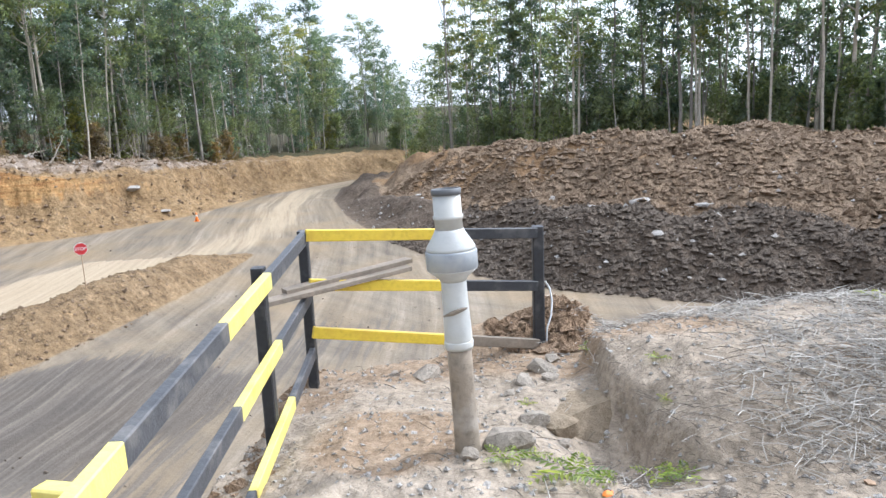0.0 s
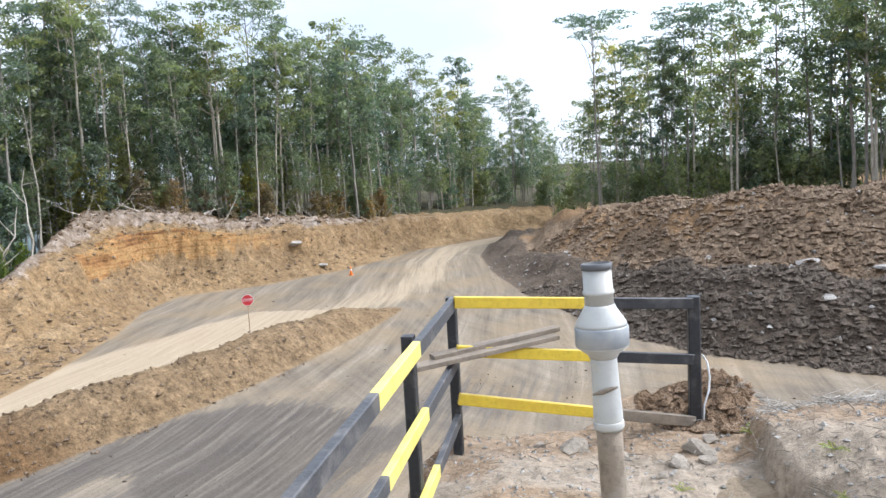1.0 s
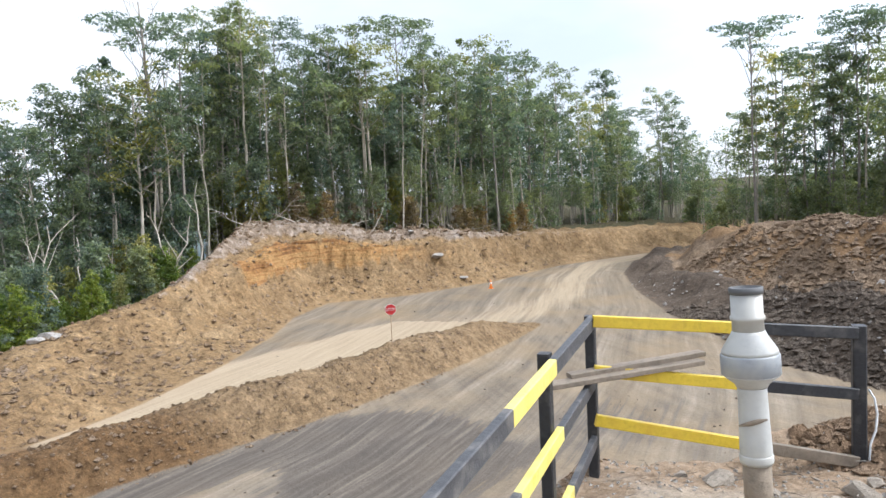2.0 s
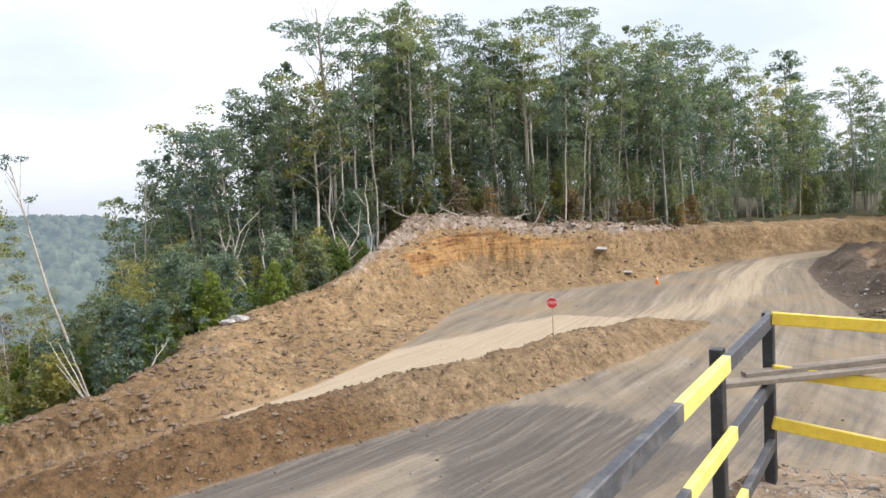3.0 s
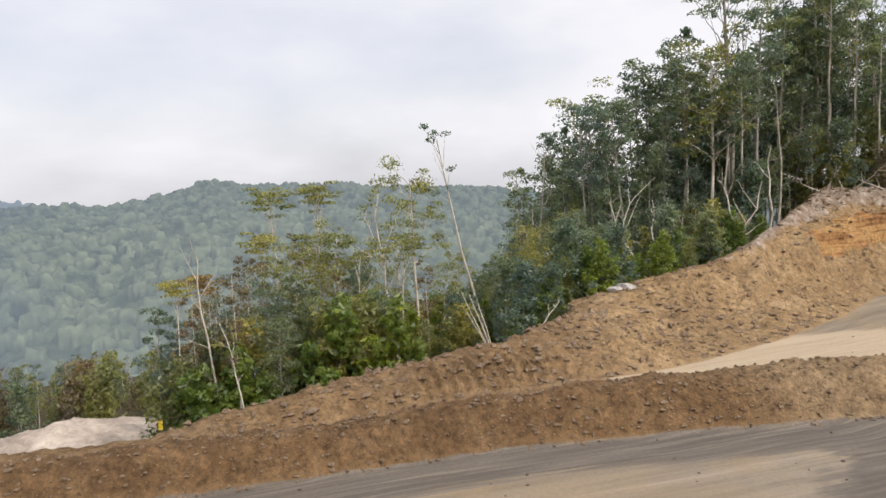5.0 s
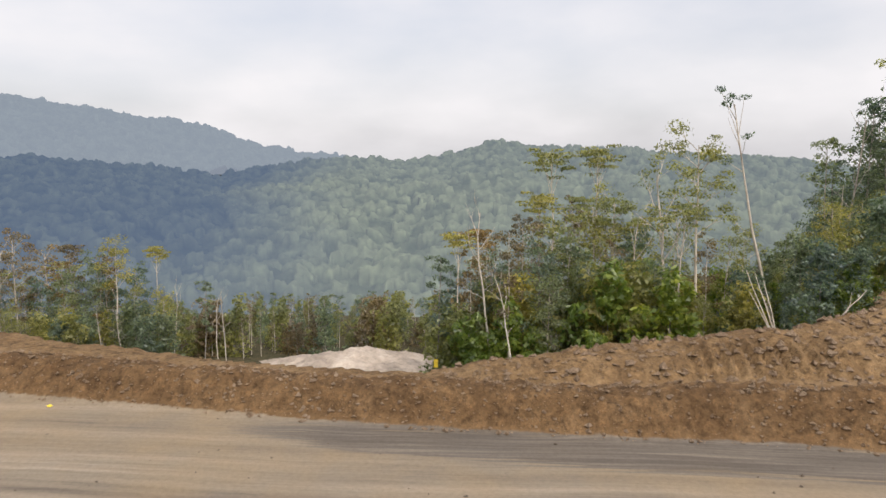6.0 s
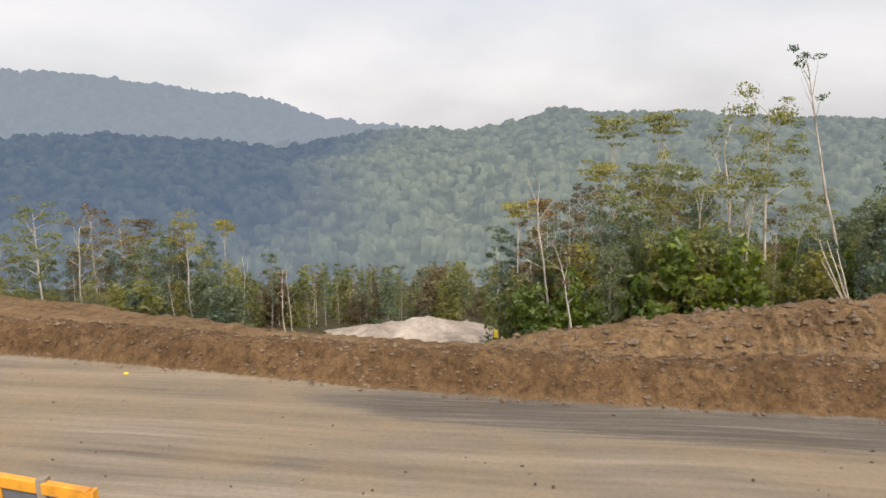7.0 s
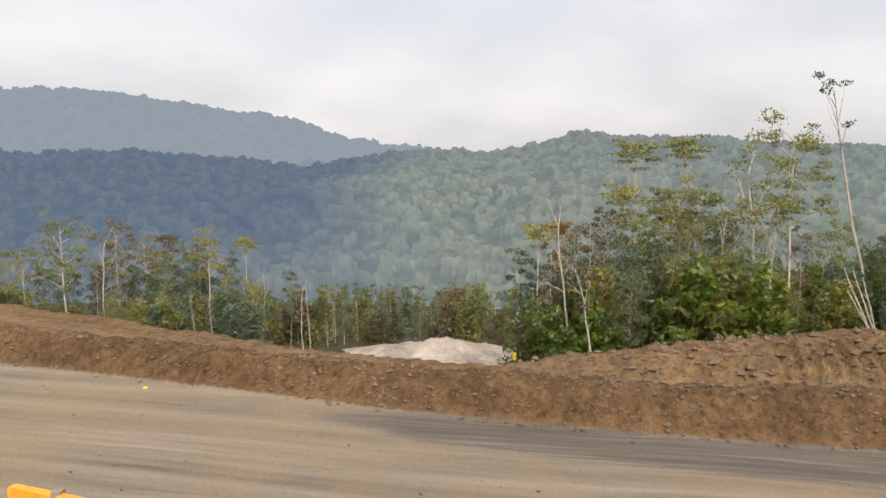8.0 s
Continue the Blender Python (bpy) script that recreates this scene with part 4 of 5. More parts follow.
tree_kind("broad_b", "broad", 15, 32, M_BARK_PALE, M_LEAF_BROWN, 42, 0.144, -0.04, "broad-crowned tree with dry brown leaves")
tree_kind("bare_a", "bare", 14, 17, M_BARK_DEAD, M_LEAF_BROWN, 0, 0.2, 0.03, "dead bleached leafless tree")
tree_kind("bare_b", "bare", 17, 18, M_BARK_PALE, M_LEAF_BROWN, 0, 0.2, 0.0, "tall dead leafless tree")
tree_kind("flat_a", "parasol", 18, 41, M_BARK_DEAD, M_LEAF_WARM, 42, 0.144, 0.02, "slender pale tree with a small flat olive crown")
tree_kind("flat_b", "parasol", 16, 42, M_BARK_PALE, M_LEAF_BROWN, 37, 0.136, -0.03, "slender tree with a small flat brown crown")
tree_kind("green_a", "full", 12, 43, M_BARK_PALE, M_LEAF, 42, 0.144, 0.0, "fresh green leafy tree below the road")
tree_kind("tuft_a", "tuft", 19, 19, M_BARK_PALE, M_LEAF_DEEP, 49, 0.136, 0.0, "tall leaning pale tree with a few tufts of leaves")

rng = np.random.default_rng(77)


def polar(az, d):
    return -math.sin(radians(az)) * d, math.cos(radians(az)) * d


# wood on the left bank, thinning towards the valley
def crest_distance(az):
    """How far out the wood begins."""
    return float(np.interp(az, [-45, -30, -10, 0, 4, 9, 16, 22, 27, 30, 36, 40, 45, 50, 55, 59], [72, 72, 74, 84, 112, 100, 80, 70, 66, 64, 62, 60, 58, 58, 59, 62]))


def wood_band(az0, az1, n, depth, kinds, tops, share=1.0, first=0.0):
    """Trees scattered behind the edge of the wood; tops: (azimuth, elevation) up to which they reach."""
    ta, te = np.array(tops).T
    for k in range(n):
        az = az0 + (az1 - az0) * (k + rng.uniform()) / n
        d = crest_distance(az) + first + depth * rng.uniform() ** 1.3
        x, y = polar(az, d)
        key = kinds[rng.integers(len(kinds))]
        z = ground_z(x, y)
        want = (7.5 + d * math.tan(radians(np.interp(az, ta, te))) - z) * share * rng.uniform(0.62, 1.08)
        s = float(np.clip(want / TREES[key][1], 0.45, 1.7))
        stand(key, x, y, s, rng.uniform(0, 360), z, (rng.normal() * 1.5, rng.normal() * 1.5))


LEFT_TOPS = [(-1, 5), (4, 6), (9, 7.0), (14, 9.6), (18, 11.4), (22, 12.4), (30, 12.4), (36, 13), (43, 13.4), (46, 10.5), (49, 8.5), (54, 6.5), (58, 3.5), (60, 1.8)]
RIGHT_TOPS = [(-50, 15), (-30, 14), (-15, 11), (-7, 9.5), (-3, 9), (-1, 5.6), (2, 5)]
WOOD = []
wood_band(2, 60, 120, 28, ["full_a", "full_b", "full_c", "full_a", "emer_a", "emer_b", "slim_a"], LEFT_TOPS, 0.82, 3)
gather("left_woodland", "dense green rainforest trees behind the bank", WOOD)
WOOD = []
wood_band(2, 60, 90, 14, ["full_c", "full_a", "full_b"], LEFT_TOPS, 0.62, 2)
wood_band(-46, 3, 64, 16, ["full_c", "full_b"], RIGHT_TOPS, 0.56, 3)
gather("middle_storey_woodland", "leafy middle storey of the rainforest", WOOD)
WOOD = []
wood_band(-46, 1, 58, 34, ["emer_b", "slim_b", "slim_a", "emer_a", "full_b"], RIGHT_TOPS, 0.95, 4)
wood_band(-46, 3, 90, 12, ["bush_a", "full_c", "bush_a"], RIGHT_TOPS, 0.38)
gather("right_woodland", "tall dark rainforest trees behind the spoil heap", WOOD)
WOOD = None
wood_band(2, 59, 64, 6, ["slim_a", "emer_b", "full_c", "emer_a", "slim_a", "bare_b"], LEFT_TOPS, 0.92)
wood_band(2, 59, 110, 5, ["bush_a", "bush_a", "full_c", "full_c", "bush_b", "green_a"], LEFT_TOPS, 0.34, -1.0)
wood_band(-46, 0, 34, 10, ["slim_a", "slim_b", "emer_b"], RIGHT_TOPS, 0.95)


def by_top(key, az, el, d, turn=0.0, tilt=(0, 0), label=""):
    """A tree at a bearing, as tall as the elevation of its top says."""
    x, y = polar(az, d)
    z = ground_z(x, y)
    s = (7.5 + d * math.tan(radians(el)) - z) / TREES[key][1]
    return stand(key, x, y, max(s, 0.2), turn, z, tilt, label)


# tall single trees that stand out of the wood
for key, az, el, d, turn in [("umbr_a", -1.6, 11.7, 80, 10), ("umbr_a", -9.5, 11.2, 82, 140), ("umbr_a", -5.5, 9.4, 84, 250), ("emer_b", 9.0, 9.0, 118, 30), ("slim_b", 8.9, 9.0, 116, 90),
                             ("bare_b", 43.6, 15.8, 62, 40), ("emer_a", 37.0, 15.2, 63, 80), ("emer_b", 39.0, 14.4, 66, 170), ("emer_a", 30.5, 12.8, 66, 0), ("emer_b", 48.8, 9.0, 64, 20),
                             ("full_b", 53.6, 7.0, 64, 200), ("full_a", 17.5, 12.0, 76, 120), ("emer_b", -14, 12.5, 78, 60), ("emer_b", -19, 14, 74, 300), ("slim_a", -24, 15, 73, 100), ("emer_a", -28, 15, 75, 10)]:
    by_top(key, az, el, d, turn)

for k in range(30):  # crowns that break the skyline of the wood
    az = 3 + 53 * (k + rng.uniform()) / 30
    by_top(["emer_a", "emer_b", "umbr_a", "broad_a", "slim_a"][k % 5], az, float(np.interp(az, *np.array(LEFT_TOPS).T)) + rng.uniform(-1.0, 1.9), crest_distance(az) + rng.uniform(1, 9), rng.uniform(0, 360))
for k in range(12):
    az = -38 + 36 * (k + rng.uniform()) / 12
    by_top(["umbr_a", "emer_b", "broad_a"][k % 3], az, float(np.interp(az, *np.array(RIGHT_TOPS).T)) + rng.uniform(-0.6, 2.0), crest_distance(az) + rng.uniform(0, 8), rng.uniform(0, 360))
for az, el, d, turn in [(-25.0, 14.0, 70, 10), (-28.6, 15.5, 69, 60), (-20.4, 13.0, 72, 120), (-11.6, 12.0, 75, 200), (25.2, 9.0, 64, 10), (34.0, 10.5, 61.5, 60), (16.2, 6.5, 78, 100)]:
    by_top("slim_a", az, el, d, turn, label="straight pale-trunked tree standing before the wood")
# marked trees on the slope below the road, some leaning
for key, az, el, d, turn, tilt in [("tuft_a", 62.1, 5.7, 49, 242, 11.5), ("warm_b", 67.5, 2.8, 50, 60, 0), ("warm_c", 68.8, 1.3, 48, 249, 12), ("flat_a", 77.9, 0.8, 56, 258, 3), ("flat_a", 75.3, 1.0, 55, 20, 0),
                                   ("warm_b", 73.7, -1.8, 53, 100, 0), ("flat_a", 79.6, -2.7, 52, 200, 0), ("bare_a", 83.0, -2.5, 46, 263, 2), ("brown_a", 82.0, -5.3, 45, 200, 0), ("bare_a", 81.2, -8.0, 44, 80, -14), ("flat_a", 86.2, -5.8, 48, 40, 0),
                                   ("slim_b", 88.1, -7.8, 47, 50, 0), ("slim_b", 86.9, -8.6, 49, 150, 0), ("broad_b", 81.0, -4.6, 50, 10, 0), ("broad_a", 76.6, -2.9, 54, 140, 0), ("broad_a", 78.4, -3.6, 51, 300, 0), ("broad_a", 71.6, -3.6, 53, 200, 0),
                                   ("warm_a", 69.9, -4.9, 52, 90, 0), ("warm_a", 65.9, -5.1, 53, 130, 0), ("warm_a", 74.6, -4.6, 52, 10, 0), ("full_c", 77.6, -5.4, 50, 70, 0), ("full_c", 72.8, -5.2, 50, 170, 0), ("brown_a", 66.8, -5.6, 50, 60, 0),
                                   ("warm_b", 64.2, -4.2, 55, 40, 0), ("full_a", 79.8, -6.0, 48, 5, 0), ("full_a", 83.6, -7.0, 49, 60, 0), ("brown_a", 85.0, -7.4, 48, 60, 0), ("green_a", 75.9, -7.8, 47, 10, 0), ("green_a", 70.8, -7.4, 46, 50, 0), ("green_a", 78.8, -9.0, 45, 90, 0),
                                   ("brown_a", 74.0, -6.5, 48, 0, 0), ("full_b", 81.8, -8.0, 51, 0, 0), ("flat_b", 84.2, -5.6, 50, 0, 0),
                                   ("broad_a", 121.9, -3.9, 58, 10, 0), ("broad_b", 118.5, -4.9, 60, 40, 0), ("bare_a", 119.3, -5.4, 58, 40, 0), ("broad_b", 116.3, -5.8, 61, 130, 0), ("flat_b", 114.9, -6.1, 61, 0, 0), ("warm_b", 112.1, -5.5, 60, 200, 0), ("full_c", 112.8, -6.6, 61, 20, 0),
                                   ("flat_a", 109.3, -6.5, 60, 10, 0), ("slim_b", 106.2, -9.3, 56, 80, 0), ("warm_a", 124.6, -6.9, 60, 10, 0), ("bare_a", 104.9, -9.8, 54, 0, 0), ("full_a", 126.5, -6.4, 62, 20, 0), ("warm_a", 129, -6, 60, 0, 0),
                                   ("full_a", 123.0, -7.6, 63, 20, 0), ("full_a", 119.6, -8, 62, 200, 0), ("full_c", 117.0, -8.2, 60, 100, 0), ("full_a", 114.2, -8.4, 61, 30, 0), ("warm_a", 111.0, -9.0, 60, 230, 0), ("full_c", 108.6, -10.2, 59, 10, 0)]:
    by_top(key, az, el, d, turn, (0, tilt))
for az, el, d in [(112.1, -10.7, 55), (113.4, -10.4, 55), (104.6, -10.2, 53)]:  # bleached poles without a crown
    by_top("bare_b", az, el, d, az * 7, label="bleached broken trunk standing below the road")

for k in range(46):
    az = rng.uniform(62, 87)
    by_top(["bush_b", "bush_c", "bush_b", "warm_a", "bush_b"][k % 5], az, float(np.interp(az, [62, 70, 80, 87], [-9.5, -8.5, -9.5, -12.0])) + rng.uniform(-1.5, 1.0), rng.uniform(44, 54), rng.uniform(0, 360))
for k in range(26):
    az = rng.uniform(107, 130)
    by_top(["bush_b", "bush_a", "warm_a"][k % 3], az, float(np.interp(az, [107, 112, 130], [-11.5, -10.5, -9.0])) + rng.uniform(-1.2, 0.6), rng.uniform(54, 60), rng.uniform(0, 360))
WOOD = []
for k in range(270):
    az = rng.uniform(86, 110)
    by_top(["brown_a", "bush_b", "bare_a", "bush_d", "flat_a", "bush_b", "brown_a", "slim_a", "bush_a"][k % 9], az, rng.uniform(-14.0, -10.4), rng.uniform(68, 112), rng.uniform(0, 360))
gather("valley_woodland", "thin scorched and brown trees in the valley", WOOD)
WOOD = None
for k in range(36):  # edge of the wood above the valley
    az = rng.uniform(55, 65)
    by_top(["full_c", "bush_a", "warm_a"][k % 3], az, float(np.interp(az, [55, 60, 65], [-1.0, -4.0, -8.5])) + rng.uniform(-3, 1.0), rng.uniform(47, 62), rng.uniform(0, 360))
for k in range(26):  # scorched trees on the far side of the clearing
    az = rng.uniform(108, 130)
    by_top(["brown_a", "warm_d", "warm_a", "brown_a", "bare_a", "full_c"][k % 6], az, float(np.interp(az, [108, 114, 130], [-8.5, -6.3, -5.2])) + rng.uniform(-2.5, 0.3), rng.uniform(57, 66), rng.uniform(0, 360))
for k in range(12):
    az = rng.uniform(66, 88)
    by_top(["brown_a", "warm_d", "brown_a", "bare_a"][k % 4], az, float(np.interp(az, [66, 76, 88], [-3.0, -2.5, -8.0])) + rng.uniform(-2.5, 0.3), rng.uniform(46, 56), rng.uniform(0, 360))
for k in range(64):  # green brush along the edge of the bank
    az = rng.uniform(41, 61)
    d = float(np.interp(az, [41, 45, 50, 55, 61], [54, 46, 41, 37, 34])) + rng.uniform(0, 8)
    x, y = polar(az, d)
    stand(["bush_c", "bush_c", "bush_a", "bush_b"][k % 4], x, y, rng.uniform(0.35, 0.85), rng.uniform(0, 360))
for k in range(26):  # dry brush pushed against the wood
    az = rng.uniform(14, 34)
    x, y = polar(az, crest_distance(az) - rng.uniform(0.5, 2.5))
    stand("bush_d", x, y, rng.uniform(0.5, 1.1), rng.uniform(0, 360))
by_top("bush_c", 75.8, -13.6, 42, 0, label="bright light-green leafy shrub above the bank")

for root, _ in TREES.values():  # the models themselves take no place
    for ob in (*root.children_recursive, root):
        bpy.data.objects.remove(ob)


# ---------------------------------------------------------------- railing
def board(p0, p1, wide, thick, bands, name, mats, parent, label=""):
    """A bevelled board from p0 to p1 (centres of its ends); bands: (end fraction, material index)."""
    p0, p1 = Vector(p0), Vector(p1)
    x = (p1 - p0).normalized()
    y = Vector((0, 0, 1)).cross(x).normalized() if abs(x.z) < 0.9 else Vector((1, 0, 0))
    z = x.cross(y)
    if abs(x.z) >= 0.9:
        y = Vector((0, 1, 0)).cross(x).normalized()
        z = x.cross(y)
    e = min(wide, thick) * 0.10
    hw, ht = wide / 2, thick / 2
    ring = [(-ht, -hw + e), (-ht, hw - e), (-ht + e, hw), (ht - e, hw), (ht, hw - e), (ht, -hw + e), (ht - e, -hw), (-ht + e, -hw)]
    bm = bmesh.new()
    stops = [0.0]
    for f, _ in bands:
        stops.append(f)
    rings = []
    rnd = random.Random(len(name) + int(p0.x * 1000))
    for f in stops:
        c = p0.lerp(p1, f) + Vector((0, 0, rnd.uniform(-0.003, 0.003)))
        rings.append([bm.verts.new(c + y * a + z * b) for a, b in ring])
    for i, (_, m) in enumerate(bands):
        for k in range(8):
            face = bm.faces.new((rings[i][k], rings[i][(k + 1) % 8], rings[i + 1][(k + 1) % 8], rings[i + 1][k]))
            face.material_index = m
    for r, m in ((rings[0], bands[0][1]), (rings[-1], bands[-1][1])):
        bm.faces.new(r).material_index = m
    bmesh.ops.recalc_face_normals(bm, faces=bm.faces)
    return part(name, bm, mats, parent, label)


def railing():
    root = empty("railing", (-0.97, 4.5, 5.5))
    bpy.context.view_layer.update()
    back = Matrix.Translation((0.97, -4.5, -5.5))

    def P(x, y, z):
        return back @ Vector((x, y, z))

    paint = [M_BLACK, M_YELLOW, M_GREY_PAINT, M_PALE_YELLOW, M_PLANK]
    # posts stand on the outer side of the rails
    for x, y, zt, w in ((-0.99, 5.30, 6.67, 0.085), (-1.035, 4.08, 6.655, 0.085), (-1.035, 1.15, 6.55, 0.085), (0.86, 5.98, 6.515, 0.11)):
        board(P(x, y, ground_z(x + 0.1, y) - 0.6), P(x, y, zt), w, w * 0.85, [(1, 0)], "post", paint, root, "black painted square post")
    # long side: black and yellow by turns
    board(P(-0.965, 5.26, 6.632), P(-0.965, 0.95, 6.508), 0.095, 0.05, [(0.295, 2), (0.50, 3), (0.76, 2), (1, 3)], "rail", paint, root, "top rail in black and yellow bands")
    board(P(-0.975, 5.26, 6.165), P(-0.965, 0.95, 6.09), 0.085, 0.045, [(0.255, 2), (0.475, 3), (0.73, 2), (1, 3)], "rail", paint, root, "middle rail in black and yellow bands")
    board(P(-0.975, 5.26, 5.725), P(-0.965, 0.95, 5.53), 0.085, 0.045, [(0.20, 2), (0.45, 3), (1, 2)], "rail", paint, root, "lower rail in black and yellow bands")
    # end
    board(P(-0.94, 5.145, 6.655), P(0.84, 5.92, 6.465), 0.085, 0.045, [(0.60, 1), (1, 0)], "rail", paint, root, "top rail, yellow and black")
    board(P(-0.94, 5.145, 6.29), P(0.84, 5.92, 6.01), 0.085, 0.045, [(0.60, 1), (1, 0)], "rail", paint, root, "middle rail, yellow and black")
    board(P(-0.94, 5.145, 5.925), P(0.84, 5.92, 5.495), 0.085, 0.045, [(0.60, 1), (1, 4)], "rail", paint, root, "lower rail, yellow and bare wood")
    board(P(-0.985, 1.76, 6.525), P(-1.09, 1.80, 6.515), 0.085, 0.06, [(1, 3)], "rail_stub", paint, root, "short yellow rail end")
    return tagged(root, "wooden guard railing painted in black and yellow bands", "railing")


railing()
for a, b, w in (((-1.22, 4.86, 6.235), (-0.23, 5.52, 6.305), 0.13), ((-1.10, 5.02, 6.275), (-0.22, 5.62, 6.345), 0.10)):
    root = empty("loose_plank", a)
    inv = Matrix.Translation(-Vector(a))
    board(inv @ Vector(a), inv @ Vector(b), 0.035, w, [(1, 0)], "plank", [M_PLANK], root)
    tagged(root, "weathered grey plank lying across the railing corner", "plank", "loose planks")


# ---------------------------------------------------------------- pipe on its post
def lathe(rows, sides=28, lumps=0.0, seed=0):
    bm = bmesh.new()
    rnd = random.Random(seed)
    rings = []
    for z, r in rows:
        rings.append([bm.verts.new((math.cos(a) * r * (1 + rnd.uniform(-lumps, lumps)), math.sin(a) * r * (1 + rnd.uniform(-lumps, lumps)), z)) for a in (2 * math.pi * k / sides for k in range(sides))])
    for r0, r1 in zip(rings, rings[1:]):
        for k in range(sides):
            bm.faces.new((r0[k], r0[(k + 1) % sides], r1[(k + 1) % sides], r1[k])).smooth = True
    bm.faces.new(rings[0][::-1])
    bm.faces.new(rings[-1])
    return bm


def vent_pipe():
    x, y = 0.125, 3.60
    z = 5.695
    root = empty("pipe_post", (x, y, z))
    root.rotation_euler = (radians(-1.0), radians(-2.6), 0)
    part("pole", lathe([(-0.3, 0.072), (0, 0.070), (0.2, 0.067), (0.45, 0.064), (0.62, 0.064)], 20, 0.03, 4), M_POLE, root, "rough brown timber pole")
    pipe = part("pipe", lathe([(0.58, 0.071), (0.60, 0.073), (0.66, 0.073), (0.80, 0.068), (0.93, 0.066), (0.955, 0.066)]), M_PVC, root, "dusty white plastic pipe")
    part("reducer", lathe([(0.945, 0.068), (0.965, 0.078), (1.005, 0.128), (1.01, 0.131)]), M_PVC, root)
    part("socket", lathe([(1.008, 0.128), (1.012, 0.133), (1.10, 0.134), (1.108, 0.130)]), M_PVC_GREY, root, "wide grey stained pipe socket")
    part("shoulder", lathe([(1.107, 0.128), (1.125, 0.126), (1.20, 0.080), (1.215, 0.074)]), M_PVC, root)
    neck = part("neck", lathe([(1.21, 0.072), (1.265, 0.071), (1.268, 0.078), (1.285, 0.078), (1.288, 0.072), (1.395, 0.071)]), M_PVC, root)
    part("rim", lathe([(1.39, 0.073), (1.392, 0.077), (1.42, 0.077), (1.422, 0.066), (1.40, 0.062)]), M_RIM, neck, "dark open pipe rim")
    part("band", lathe([(0.585, 0.0745), (0.595, 0.077), (0.62, 0.077), (0.625, 0.0745)]), M_PVC, pipe)
    bm = lathe([(-0.05, 0.004), (0, 0.012), (0.05, 0.010), (0.08, 0.004)], 8, 0.2, 2)
    bmesh.ops.transform(bm, matrix=Matrix.Translation((-0.02, -0.070, 0.79)) @ Matrix.Rotation(radians(75), 4, "Y"), verts=bm.verts)
    part("tie", bm, M_PLANK, pipe, "brown tie round the pipe")
    return tagged(root, "grey-white plastic pipe fitting standing on a timber pole", "pipe")


vent_pipe()


# ---------------------------------------------------------------- road sign, cone, framed board
def stop_sign():
    x, y = -13.56, 27.2
    z = ground_z(x, y)
    root = empty("stop_sign", (x, y, z))
    root.rotation_euler = (0, 0, math.atan2(-x, y) * 1.0)
    part("stake", lathe([(-0.4, 0.02), (0, 0.02), (1.85, 0.017)], 8, 0.05, 3), M_STAKE, root, "thin brown stake")
    for name, r, d0, d1, m in (("border", 0.245, 0.0, 0.012, M_WHITE), ("face", 0.232, -0.006, 0.006, M_RED)):
        bm = bmesh.new()
        front, rear = [], []
        for k in range(8):
            a = radians(22.5 + 45 * k)
            front.append(bm.verts.new((math.cos(a) * r, -0.024 + d0, 1.63 + math.sin(a) * r)))
            rear.append(bm.verts.new((math.cos(a) * r, -0.024 + d1, 1.63 + math.sin(a) * r)))
        bm.faces.new(front)
        bm.faces.new(rear[::-1])
        for k in range(8):
            bm.faces.new((front[k], rear[k], rear[(k + 1) % 8], front[(k + 1) % 8]))
        bmesh.ops.recalc_face_normals(bm, faces=bm.faces)
        plate = part(name, bm, m, root if name == "border" else plate)
    txt = bpy.data.curves.new("lettering", "FONT")
    txt.body, txt.size, txt.align_x, txt.align_y, txt.extrude = "STOP", 0.165, "CENTER", "CENTER", 0.002
    txt.materials.append(M_WHITE)
    t = new("lettering", txt)
    t.parent = plate.parent
    t.location, t.rotation_euler = (0, -0.034, 1.63), (radians(90), 0, 0)
    return tagged(root, "red octagonal stop sign on a thin wooden stake", "sign")


stop_sign()


def traffic_cone():
    x, y = -18.2, 54.8
    root = empty("traffic_cone", (x, y, ground_z(x, y)))
    bm = bmesh.new()
    bmesh.ops.create_cube(bm, size=1, matrix=Matrix.Translation((0, 0, 0.02)) @ Matrix.Diagonal((0.38, 0.38, 0.04, 1)))
    bmesh.ops.bevel(bm, geom=bm.edges[:], offset=0.012, segments=1, affect="EDGES")
    part("base", bm, M_CONE, root)
    body = part("cone_body", lathe([(0.035, 0.14), (0.30, 0.095), (0.70, 0.03)], 16), M_CONE, root)
    part("band", lathe([(0.38, 0.087), (0.50, 0.068)], 16), M_WHITE, body, "pale reflective band")
    return tagged(root, "orange traffic cone with a pale band", "traffic cone")


traffic_cone()


